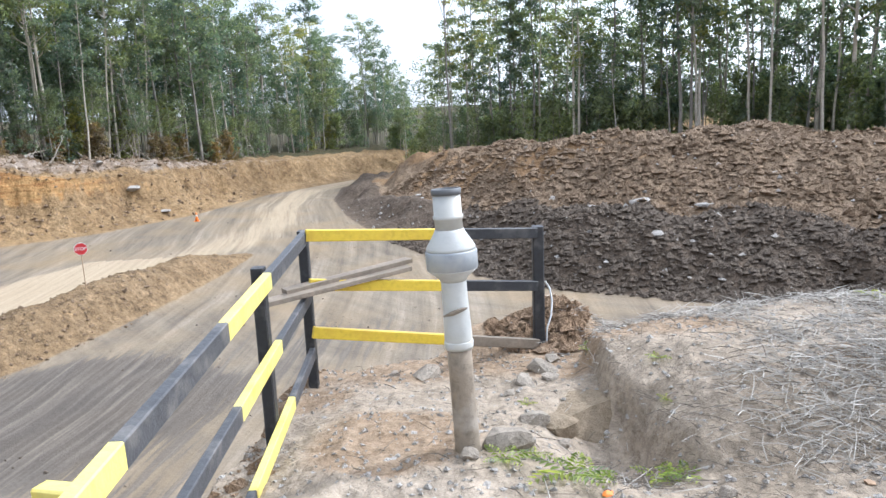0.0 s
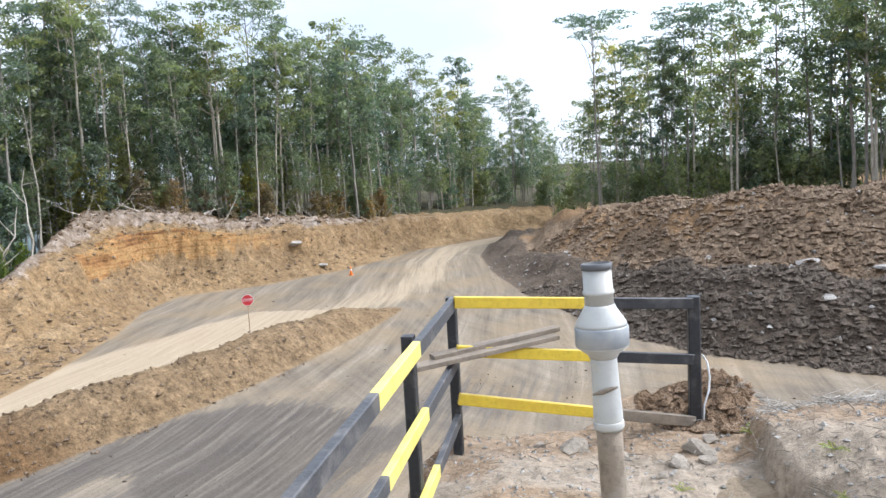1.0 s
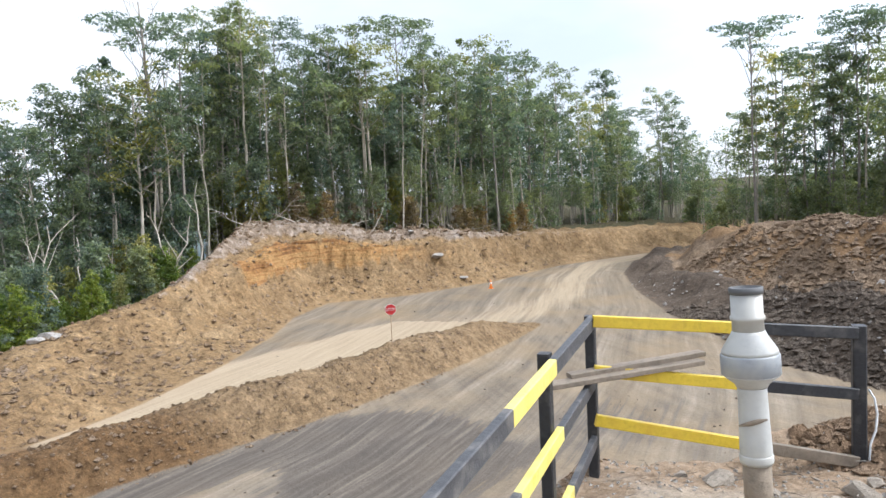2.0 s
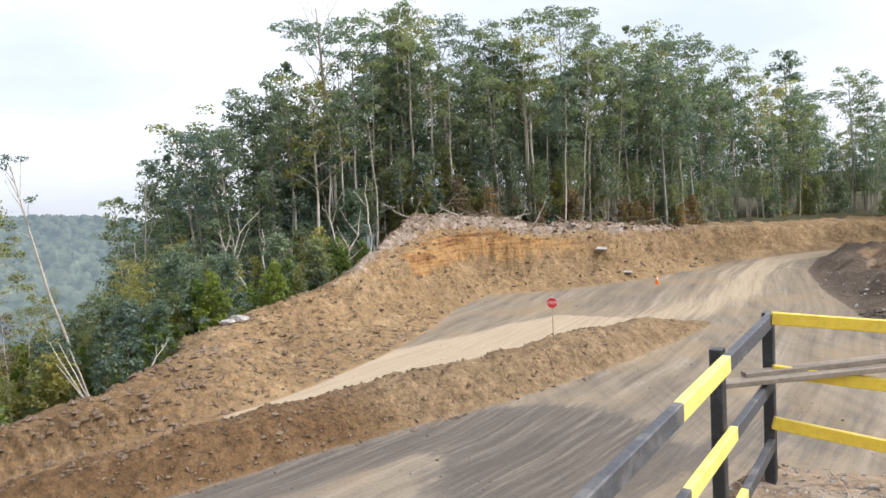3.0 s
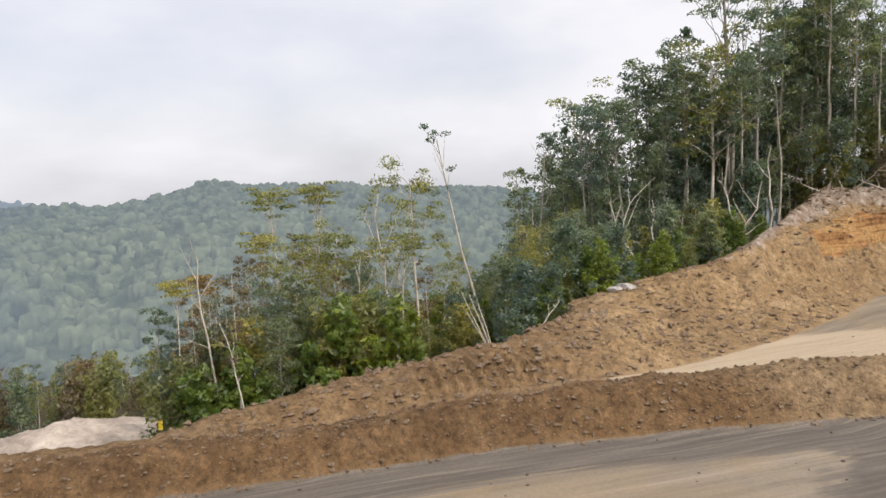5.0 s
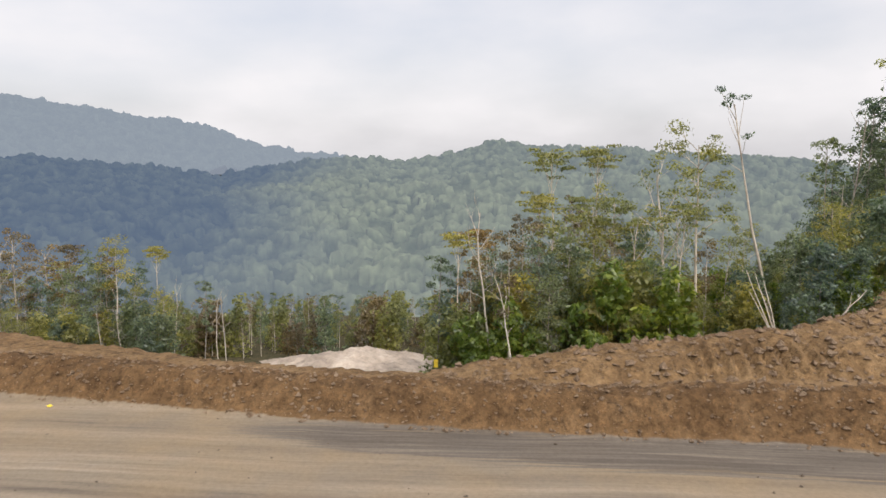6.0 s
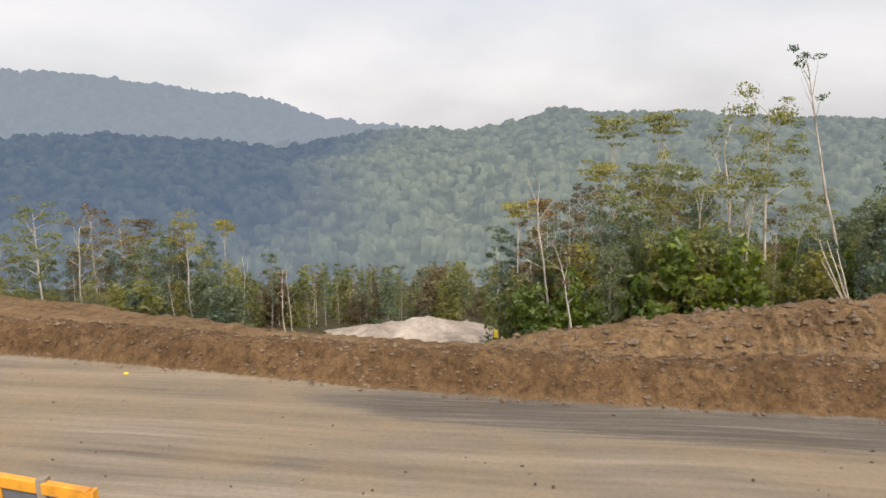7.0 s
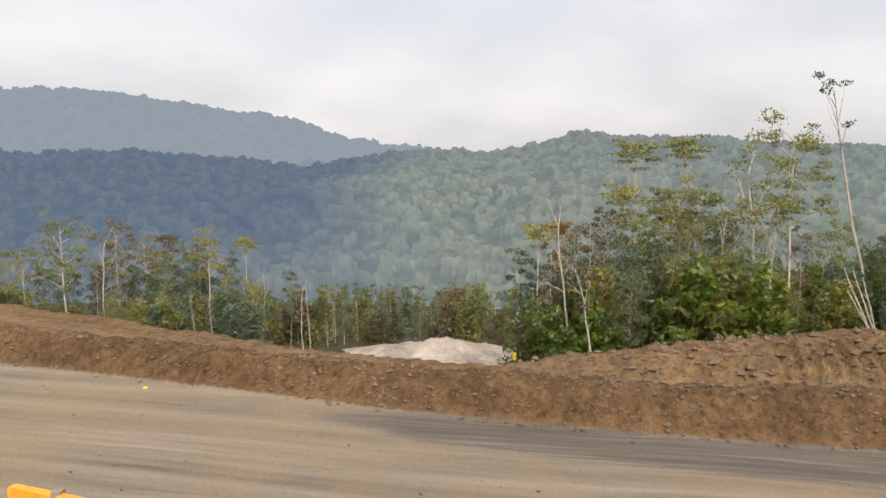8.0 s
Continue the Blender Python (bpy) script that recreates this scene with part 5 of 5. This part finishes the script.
def framed_board():
    """Small orange-yellow frame with two grey panels on the slope beside the lookout."""
    a, b = Vector((-2.29, -1.87, 6.20)), Vector((-2.18, -1.47, 6.20))
    o = (a + b) / 2
    root = empty("framed_board", (o.x, o.y, ground_z(o.x, o.y)))
    inv = Matrix.Translation(-root.location)
    low = root.location.z - 0.15
    for f, m, lab in ((0.0, M_ORANGE, "orange-yellow upright"), (0.5, M_PLANK, "grey wooden middle upright"), (1.0, M_ORANGE, "orange-yellow upright")):
        p = a.lerp(b, f)
        board(inv @ Vector((p.x, p.y, low)), inv @ Vector((p.x, p.y, 6.20 + (0.02 if f == 0.5 else 0.0))), 0.035, 0.04, [(1, 0)], "upright", [m], root, lab)
    for z in (6.185, 5.88):
        board(inv @ Vector((a.x + 0.004, a.y, z)), inv @ Vector((b.x + 0.004, b.y, z)), 0.045, 0.03, [(1, 0)], "crossbar", [M_ORANGE], root, "orange-yellow crossbar")
    for f0, f1 in ((0.05, 0.45), (0.55, 0.95)):
        board(inv @ a.lerp(b, f0) + Vector((0, 0, -0.165)), inv @ a.lerp(b, f1) + Vector((0, 0, -0.165)), 0.27, 0.012, [(1, 0)], "panel", [M_PANEL], root, "flat grey panel")
    return tagged(root, "small orange-yellow wooden frame with two grey panels", "framed board")


framed_board()


# ---------------------------------------------------------------- sand heap in the valley
def sand_bank():
    x, y = polar(95.8, 62)
    z = -11.0
    n, k = 90, 40
    u, v = np.meshgrid(np.linspace(-1, 1, n), np.linspace(-1, 1, k))
    X, Y = u * 5.5, v * 9.0
    prof = np.clip(1 - u ** 4, 0, 1) * np.clip(1 - np.abs(v) ** 3, 0, 1)
    Z = prof * (1.5 + 0.4 * v + 1.1 * fbm(X, Y, 0.22, 4, 81) + 0.5 * fbm(X, Y, 0.7, 4, 83, True)) - 0.6
    i = np.arange(k - 1)[:, None] * n
    j = np.arange(n - 1)[None]
    quads = np.stack([i + j, i + j + 1, i + n + j + 1, i + n + j], -1).reshape(-1, 4)
    ob = part("sand_bank", mesh_np("sand_bank", np.stack([X, Y, Z], -1).reshape(-1, 3), quads), M_SAND)
    ob.matrix_world = pose(x, y, z, 0, 0, 5)
    tagged(ob, "pale bank of bare sand on the valley side", "sand bank")


sand_bank()


# ---------------------------------------------------------------- rocks, clods and litter
def rock_mesh(seed, size, flat=0.7):
    bm = bmesh.new()
    bmesh.ops.create_icosphere(bm, subdivisions=2, radius=1)
    rnd = random.Random(seed)
    planes = [(Vector((rnd.gauss(0, 1), rnd.gauss(0, 1), rnd.gauss(0, 1))).normalized(), rnd.uniform(0.42, 0.85)) for _ in range(13)]
    for v in bm.verts:
        for nrm, d in planes:
            over = v.co.dot(nrm) - d
            if over > 0:
                v.co -= nrm * over * 0.97
        v.co += Vector((rnd.uniform(-1, 1), rnd.uniform(-1, 1), rnd.uniform(-1, 1))) * 0.03
        v.co = Vector((v.co.x, v.co.y * rnd.uniform(0.97, 1.03), v.co.z * flat)) * size
    return bm


def rock(x, y, size, seed, mat=M_ROCK, flat=0.7, label="", sink=0.3, stretch=1.0, turn=0):
    me = rock_mesh(seed, size, flat)
    ob = part("rock", me, mat)
    ob.matrix_world = pose(x, y, ground_z(x, y) + size * flat * (1 - 2 * sink) * 0.6, 0, 0, turn) @ Matrix.Diagonal((stretch, 1, 1, 1))
    return tagged(ob, label or "angular pale brown rock lying on the sandy ground", "rock", "rocks on the lookout")


for x, y, s, k, st, turn in [(0.36, 3.66, 0.145, 1, 1.2, 20), (0.12, 3.48, 0.065, 2, 1.1, 60), (0.58, 4.22, 0.10, 3, 1.2, 10), (-0.12, 5.40, 0.13, 4, 1.2, 30), (0.80, 5.02, 0.07, 5, 1.6, 50),
                             (0.60, 4.92, 0.10, 6, 1.6, 110), (0.77, 5.22, 0.12, 7, 1.6, 130), (-0.38, 5.45, 0.07, 9, 1, 0), (0.72, 4.05, 0.06, 10, 1.3, 0), (0.45, 4.65, 0.05, 11, 1.5, 40), (0.25, 5.2, 0.06, 12, 1.4, 70), (1.35, 3.15, 0.05, 13, 1.3, 10), (0.9, 5.5, 0.08, 14, 1.3, 80)]:
    rock(x, y, s, k, stretch=st, turn=turn)
rock(0.98, 4.48, 0.38, 8, M_SANDSTONE, 0.7, "large brown block of hard earth in the pit", 0.78, 1.25, 200)
rock(0.74, 4.30, 0.16, 15, M_SANDSTONE, 0.7, "brown block of hard earth at the pit edge", 0.55, 1.2, 70)
for az, d, s, k in [(22.6, 61.8, 0.7, 21), (20.6, 60.8, 0.4, 22), (51.2, 38, 0.55, 23), (52.0, 37.4, 0.4, 24), (26, 62.5, 0.45, 25), (29, 63, 0.4, 33), (31.5, 62.5, 0.5, 34), (24.5, 62.6, 0.35, 35), (-12.5, 35.0, 0.4, 26), (-16.2, 35.4, 0.45, 27), (-9.5, 40.0, 0.4, 28),
                    (-17.5, 31.5, 0.35, 29), (-6.0, 44.0, 0.35, 30), (-21, 36, 0.4, 31), (-2.5, 46, 0.5, 32)]:
    x, y = polar(az, d)
    rock(x, y, s, k, M_PALE_ROCK, 0.5, "pale slab of broken rock in the dug soil", 0.3, 1.5, k * 40)


def scatter(name, label, mat, places, sizes, seed, cat):
    """Many small clods as one mesh."""
    rr = np.random.default_rng(seed)
    base = np.array([(1, 0, 0), (-1, 0, 0), (0, 1, 0), (0, -1, 0), (0, 0, 1), (0, 0, -1)], float)
    tri = np.array([(0, 2, 4), (2, 1, 4), (1, 3, 4), (3, 0, 4), (2, 0, 5), (1, 2, 5), (3, 1, 5), (0, 3, 5)])
    n = len(places)
    jit = base[None] * rr.uniform(0.55, 1.25, (n, 6, 1)) + rr.normal(size=(n, 6, 3)) * 0.18
    ang = rr.uniform(0, 6.28, n)
    c, s = np.cos(ang)[:, None], np.sin(ang)[:, None]
    v = np.stack([jit[..., 0] * c - jit[..., 1] * s, jit[..., 0] * s + jit[..., 1] * c, jit[..., 2] * 0.7], -1) * sizes[:, None, None]
    z = relief(places[None, :, 0], places[None, :, 1])[0][0]
    v = v + np.stack([places[:, 0], places[:, 1], z + sizes * 0.15], -1)[:, None]
    f = tri[None] + (np.arange(n) * 6)[:, None, None]
    tagged(part(name, mesh_np(name, v.reshape(-1, 3), f.reshape(-1, 3), False), mat), label, cat, kind="stuff")


def pick(n, az, dist, ok, seed, power=1.0):
    rr = np.random.default_rng(seed)
    a = np.radians(rr.uniform(az[0], az[1], n))
    d = dist[0] + (dist[1] - dist[0]) * rr.uniform(size=n) ** power
    p = np.stack([-np.sin(a) * d, np.cos(a) * d], -1)
    z, zone, masks = relief(p[None, :, 0], p[None, :, 1])
    return p[ok(zone[0], {k: m[0] for k, m in masks.items()}, p)]


def sizes_for(p, lo, hi, seed, power=4):
    rr = np.random.default_rng(seed)
    return lo + (hi - lo) * rr.uniform(size=len(p)) ** power


p = pick(42000, (-40, 9), (26, 62), lambda z, m, p: (z == 3) & (m["dark"] < 0.5), 91)
scatter("soil_clods", "loose brown clods and stones on the spoil heap", M_CLOD, p, sizes_for(p, 0.05, 0.34, 1, 2.6), 1, "clods")
p = pick(26000, (-40, 6), (26, 45), lambda z, m, p: (z == 3) & (m["dark"] >= 0.4), 92)
scatter("dark_clods", "loose dark clods on the lower spoil heap", M_CLOD_DARK, p, sizes_for(p, 0.04, 0.26, 2, 2.6), 2, "clods")
p = pick(20000, (20, 128), (17, 34), lambda z, m, p: (z == 1), 93)
scatter("berm_clods", "brown clods and pebbles on the berm", M_CLOD, p, sizes_for(p, 0.02, 0.12, 3), 3, "clods")
p = pick(34000, (8, 88), (20, 75), lambda z, m, p: (z == 2), 94)
scatter("bank_clods", "stones and clods on the cut bank", M_CLOD, p, sizes_for(p, 0.03, 0.22, 4), 4, "clods")
p = pick(15000, (-45, 30), (2.2, 9), lambda z, m, p: (z == 4), 95)
scatter("lookout_pebbles", "small pebbles and crumbs on the sandy ground", M_PALE_ROCK, p, sizes_for(p, 0.003, 0.026, 5), 5, "pebbles")
p = pick(2500, (-30, 125), (9, 60), lambda z, m, p: (z == 0), 96)
scatter("road_pebbles", "stray dark stones on the road", M_CLOD_DARK, p, sizes_for(p, 0.01, 0.07, 6), 6, "pebbles")
p = pick(2500, (-12, -4), (5.6, 7.2), lambda z, m, p: (np.hypot(p[:, 0] - 1.0, p[:, 1] - 6.4) < 0.65), 97)
scatter("dirt_pile_clods", "reddish brown clods heaped behind the end post", M_RED_CLOD, p, sizes_for(p, 0.015, 0.09, 7), 7, "clods")


p = pick(9000, (30, 126), (17, 36), lambda z, m, p: (z == 1) & (fbm(p[:, 0], p[:, 1], 0.5, 3, 88) > -0.05), 90)
scatter("berm_stones", "small brown stones bedded in the berm", M_CLOD, p, sizes_for(p, 0.012, 0.09, 10), 10, "stones")
p = pick(6000, (5, 45), (1.9, 5.9), lambda z, m, p: (np.abs(p[:, 0] + 1.17 + 0.08 * np.sin(3 * p[:, 1])) < 0.13) & (p[:, 1] > 1.5), 98)
scatter("edge_crumbs", "crumbled soil and stones along the lookout edge", M_RED_CLOD, p, sizes_for(p, 0.008, 0.06, 8), 8, "clods")
p = pick(1500, (-35, 9), (28, 60), lambda z, m, p: (z == 3), 99)
scatter("pale_stones", "scattered pale stones in the spoil heap", M_PALE_ROCK, p, sizes_for(p, 0.03, 0.22, 9), 9, "stones")


p = pick(2600, (8, 42), (52, 75), lambda z, m, p: (z == 2) & (m["pale"] > 0.3), 101)
scatter("bank_rubble", "pale broken rubble along the top of the cut bank", M_CLOD, p, sizes_for(p, 0.05, 0.40, 11), 11, "rubble")


def yellow_marker():
    """A strip of yellow plastic tied to a thin stick at the valley edge."""
    x, y = polar(88.0, 40)
    z = 7.41 - 40 * math.tan(radians(17.0))
    root = empty("yellow_marker", (x, y, ground_z(x, y)))
    top = z + 0.75 - root.location.z
    part("stick", lathe([(-0.3, 0.02), (top * 0.5, 0.018), (top, 0.012)], 6), M_STAKE, root)
    bm = bmesh.new()
    rnd = random.Random(3)
    left, right = [], []
    for k in range(7):
        h = top - 0.08 * k
        left.append(bm.verts.new((0.03 + rnd.uniform(-0.02, 0.02), -0.11 + rnd.uniform(-0.03, 0.03), h)))
        right.append(bm.verts.new((0.03 + rnd.uniform(-0.02, 0.02), 0.11 + rnd.uniform(-0.03, 0.03), h)))
    for k in range(6):
        bm.faces.new((left[k], right[k], right[k + 1], left[k + 1]))
    bmesh.ops.solidify(bm, geom=bm.faces[:], thickness=0.02)
    part("strip", bm, M_LITTER, root, "crumpled yellow plastic strip")
    tagged(root, "yellow plastic strip hung on a thin stick", "marker")


yellow_marker()


def litter(name, label, mat, n, seed, az, dist, want, length, width, lift):
    """Thin stalks lying on the lookout where the density function wants them."""
    rr = np.random.default_rng(seed)
    a = np.radians(rr.uniform(*az, n))
    d = dist[0] + (dist[1] - dist[0]) * rr.uniform(size=n) ** 0.7
    p = np.stack([-np.sin(a) * d, np.cos(a) * d], -1)
    p = p[want(p[:, 0], p[:, 1]) > rr.uniform(0, 1, n)]
    z, zone, _ = relief(p[None, :, 0], p[None, :, 1])
    p, z = p[zone[0] == 4], z[0][zone[0] == 4]
    n = len(p)
    ang, rise = rr.uniform(0, np.pi, n), rr.normal(size=n) * lift
    ln, w = length[0] + (length[1] - length[0]) * rr.uniform(size=n) ** 2, rr.uniform(*width, n)
    u = np.stack([np.cos(ang) * np.cos(rise), np.sin(ang) * np.cos(rise), np.sin(rise)], -1) * ln[:, None]
    side = np.stack([-np.sin(ang), np.cos(ang), np.zeros(n)], -1) * w[:, None]
    c = np.stack([p[:, 0], p[:, 1], z + 0.008 + np.abs(u[:, 2]) * 0.8 + 0.03 * rr.uniform(0, 1, n) ** 2], -1)
    up = np.stack([np.zeros(n), np.zeros(n), w * 1.2], -1)
    bow = np.stack([np.zeros(n), np.zeros(n), ln * 0.08], -1) + side * 6 * rr.uniform(-1, 1, (n, 1))
    quad = np.stack([c - u - side, c + bow - side, c + u - side * 0.5, c + u + up * 0.5, c + bow + up, c - u + up, c - u + side, c + bow + side, c + u + side * 0.5], 1)
    b = (np.arange(n) * 9)[:, None, None]
    f = np.array([(0, 1, 4, 5), (1, 2, 3, 4), (5, 4, 7, 6), (4, 3, 8, 7)])[None] + b
    tagged(part(name, mesh_np(name, quad.reshape(-1, 3), f.reshape(-1, 4), False), mat), label, "straw", kind="stuff")


def straw_cover(x, y):
    """Thick on the crest and the far side of the hump, thin on its bare sandy shoulder."""
    bare = np.exp(-((x - 1.75) ** 2 / 0.22 + (y - 4.75) ** 2 / 0.45)) + 0.8 * np.exp(-((x - 2.1) ** 2 / 0.5 + (y - 2.9) ** 2 / 0.12))
    return np.clip(step(1.15, 2.1, x + 0.12 * (y - 4)) * (0.75 + 0.9 * fbm(x, y, 1.1, 3, 33)) - 0.85 * bare, 0.015, 1)


def pit_cover(x, y):
    return np.clip(0.9 * np.exp(-((x - 1.15) ** 2 / 0.12 + (y - 3.5) ** 2 / 0.25)) + 0.25 * step(1.0, 1.3, x) + 0.05, 0, 1)


litter("dry_straw", "dry grey straw and cut stalks strewn on the hump", M_STRAW, 26000, 5, (-42, -8), (2.2, 8.5), straw_cover, (0.02, 0.13), (0.0012, 0.0032), 0.16)
litter("bleached_straw", "bleached pale stalks strewn on the hump", M_STRAW_PALE, 12000, 6, (-42, -8), (2.2, 8.5), straw_cover, (0.02, 0.16), (0.0012, 0.003), 0.22)
litter("dark_twigs", "dark twigs and dead stems lying about the pit and hump", M_TWIG, 15000, 7, (-42, 8), (2.4, 7.5), lambda x, y: 0.75 * straw_cover(x, y) + pit_cover(x, y) * 0.6, (0.015, 0.10), (0.0012, 0.0035), 0.14)


def fern(x, y, size, seed, fronds=5):
    rr = np.random.default_rng(seed)
    root = empty("fern", (x, y, ground_z(x, y)))
    for k in range(fronds):
        a = 6.28 * k / fronds + rr.uniform(-0.4, 0.4)
        ln = size * rr.uniform(0.7, 1.2)
        vs, fs = [], []
        m = 8
        for i in range(m):
            t = (i + 0.5) / m
            r, h = ln * t, ln * (0.75 * t - 0.55 * t * t)
            c = np.array([math.cos(a) * r, math.sin(a) * r, h])
            fwd = np.array([math.cos(a), math.sin(a), 0.2])
            side = np.array([-math.sin(a), math.cos(a), 0.0])
            for sg in (-1, 1):
                w = ln * 0.26 * math.sin(math.pi * min(t * 0.85 + 0.12, 1)) * rr.uniform(0.8, 1.1)
                tip = c + side * sg * w + fwd * w * 0.45 - np.array([0, 0, w * 0.2])
                mid = c + side * sg * w * 0.5 + np.array([0, 0, 0.004])
                b = len(vs)
                vs += [c - fwd * ln * 0.05, mid - fwd * ln * 0.045, tip, mid + fwd * ln * 0.075 + (tip - c) * 0.05]
                fs.append((b, b + 1, b + 2, b + 3))
        part("frond", mesh_np("frond", np.array(vs), np.array(fs), False), M_FERN, root)
    return tagged(root, "small bright green fern growing in the sandy soil", "fern", "ferns on the lookout")


for x, y, s, k in [(0.30, 3.44, 0.16, 1), (0.62, 3.25, 0.24, 2), (0.72, 3.36, 0.18, 3), (1.12, 3.45, 0.16, 4), (1.24, 3.42, 0.18, 5), (1.40, 4.40, 0.10, 6), (1.13, 5.28, 0.11, 7), (0.46, 3.52, 0.09, 8), (3.3, 5.2, 0.14, 9), (1.34, 4.05, 0.08, 10), (0.55, 4.45, 0.08, 11)]:
    fern(x, y, s, k)


def crumpled(name, x, y, size, mat, label, seed):
    bm = rock_mesh(seed, size, 0.4)
    ob = part(name, bm, mat)
    ob.location = (x, y, ground_z(x, y) + size * 0.25)
    tagged(ob, label, "litter")


crumpled("orange_scrap", 0.75, 3.09, 0.035, M_CONE, "crumpled orange plastic scrap beside the ferns", 54)
crumpled("dry_leaf", 1.95, 3.02, 0.03, M_STAKE, "curled dry brown leaf on the sand", 55)


def loose_hose():
    """A thin pale hose hanging down behind the end post to the dirt pile."""
    pts = [(0.93, 6.04, 6.02), (0.97, 6.05, 5.95), (0.985, 6.03, 5.84), (0.97, 6.0, 5.72), (0.93, 5.97, 5.62), (0.92, 5.95, ground_z(0.92, 5.95) - 0.01)]
    base = Vector(pts[-1])
    ob = part("loose_hose", mesh_np("loose_hose", *tube([Vector(q) - base for q in pts], [0.008] * 6, 8)), M_WHITE)
    ob.location = base
    tagged(ob, "thin pale hose hanging against the end post", "hose")


loose_hose()
crumpled("plastic_bag", -21.3, -11.0, 0.11, M_LITTER, "crumpled yellow plastic bag on the roadside", 51)
crumpled("paper_scrap", -10.6, -3.9, 0.10, M_LITTER_W, "white paper scrap on the packed road", 52)
crumpled("paper_scrap", -26.0, -9.0, 0.22, M_LITTER_W, "white scrap lying behind the berm", 53)


def branch(az, d, length, lean, turn, seed, mat=M_BARK_DEAD, radius=0.05, label="dead bleached branch leaning at the wood edge", twigs=5):
    """A thrown-down limb with side twigs, one end in the soil."""
    rr = np.random.default_rng(seed)
    x, y = polar(az, d)
    way = np.array([math.cos(radians(turn)) * math.cos(radians(lean)), math.sin(radians(turn)) * math.cos(radians(lean)), math.sin(radians(lean))])
    main = bent(rr, way * -0.4, way * length, 7, (0.03 if twigs else 0.006) * length)
    pieces = [tube(main, np.linspace(radius, radius * 0.25, 7), 6)]
    for k in range(twigs):
        s = main[2 + k % 4]
        e = s + way * length * 0.2 + rr.normal(size=3) * length * 0.13
        pieces.append(tube(bent(rr, s, e, 4, 0.02 * length), np.linspace(radius * 0.4, radius * 0.1, 4), 4))
    ob = part("fallen_branch", mesh_np("fallen_branch", *join(pieces)), mat)
    ob.location = (x, y, ground_z(x, y))
    tagged(ob, label, "branch", "fallen branches")


rb = np.random.default_rng(9)
for k in range(34):
    az = 13 + 25 * (k + rb.uniform()) / 34
    branch(az, crest_distance(az) - rb.uniform(0.2, 3.0), rb.uniform(1.2, 4.0), rb.uniform(8, 60), rb.uniform(0, 360), 100 + k, [M_BARK_DEAD, M_BARK_PALE, M_BARK][k % 3], rb.uniform(0.03, 0.07))
for k, (lean, turn, ln) in enumerate([(70, 241, 3.9), (66, 240, 4.1), (74, 243, 3.5), (62, 241, 3.2)]):
    branch(61.4, 33.0, ln, lean, turn, 150 + k, M_BARK_DEAD, 0.05, "splayed white dead trunk standing at the bank edge", 0)
branch(58.6, 33.5, 2.2, 55, 60, 160, M_BARK_DEAD, 0.05, "pale broken stick standing in the bank")
for k in range(10):
    az = 40 + 18 * (k + rb.uniform()) / 10
    branch(az, crest_distance(az) - rb.uniform(2, 9), rb.uniform(4, 9.5), rb.uniform(66, 84), rb.uniform(0, 360), 170 + k, M_BARK_DEAD, 0.09, "pale dead leaning trunk in the wood edge")
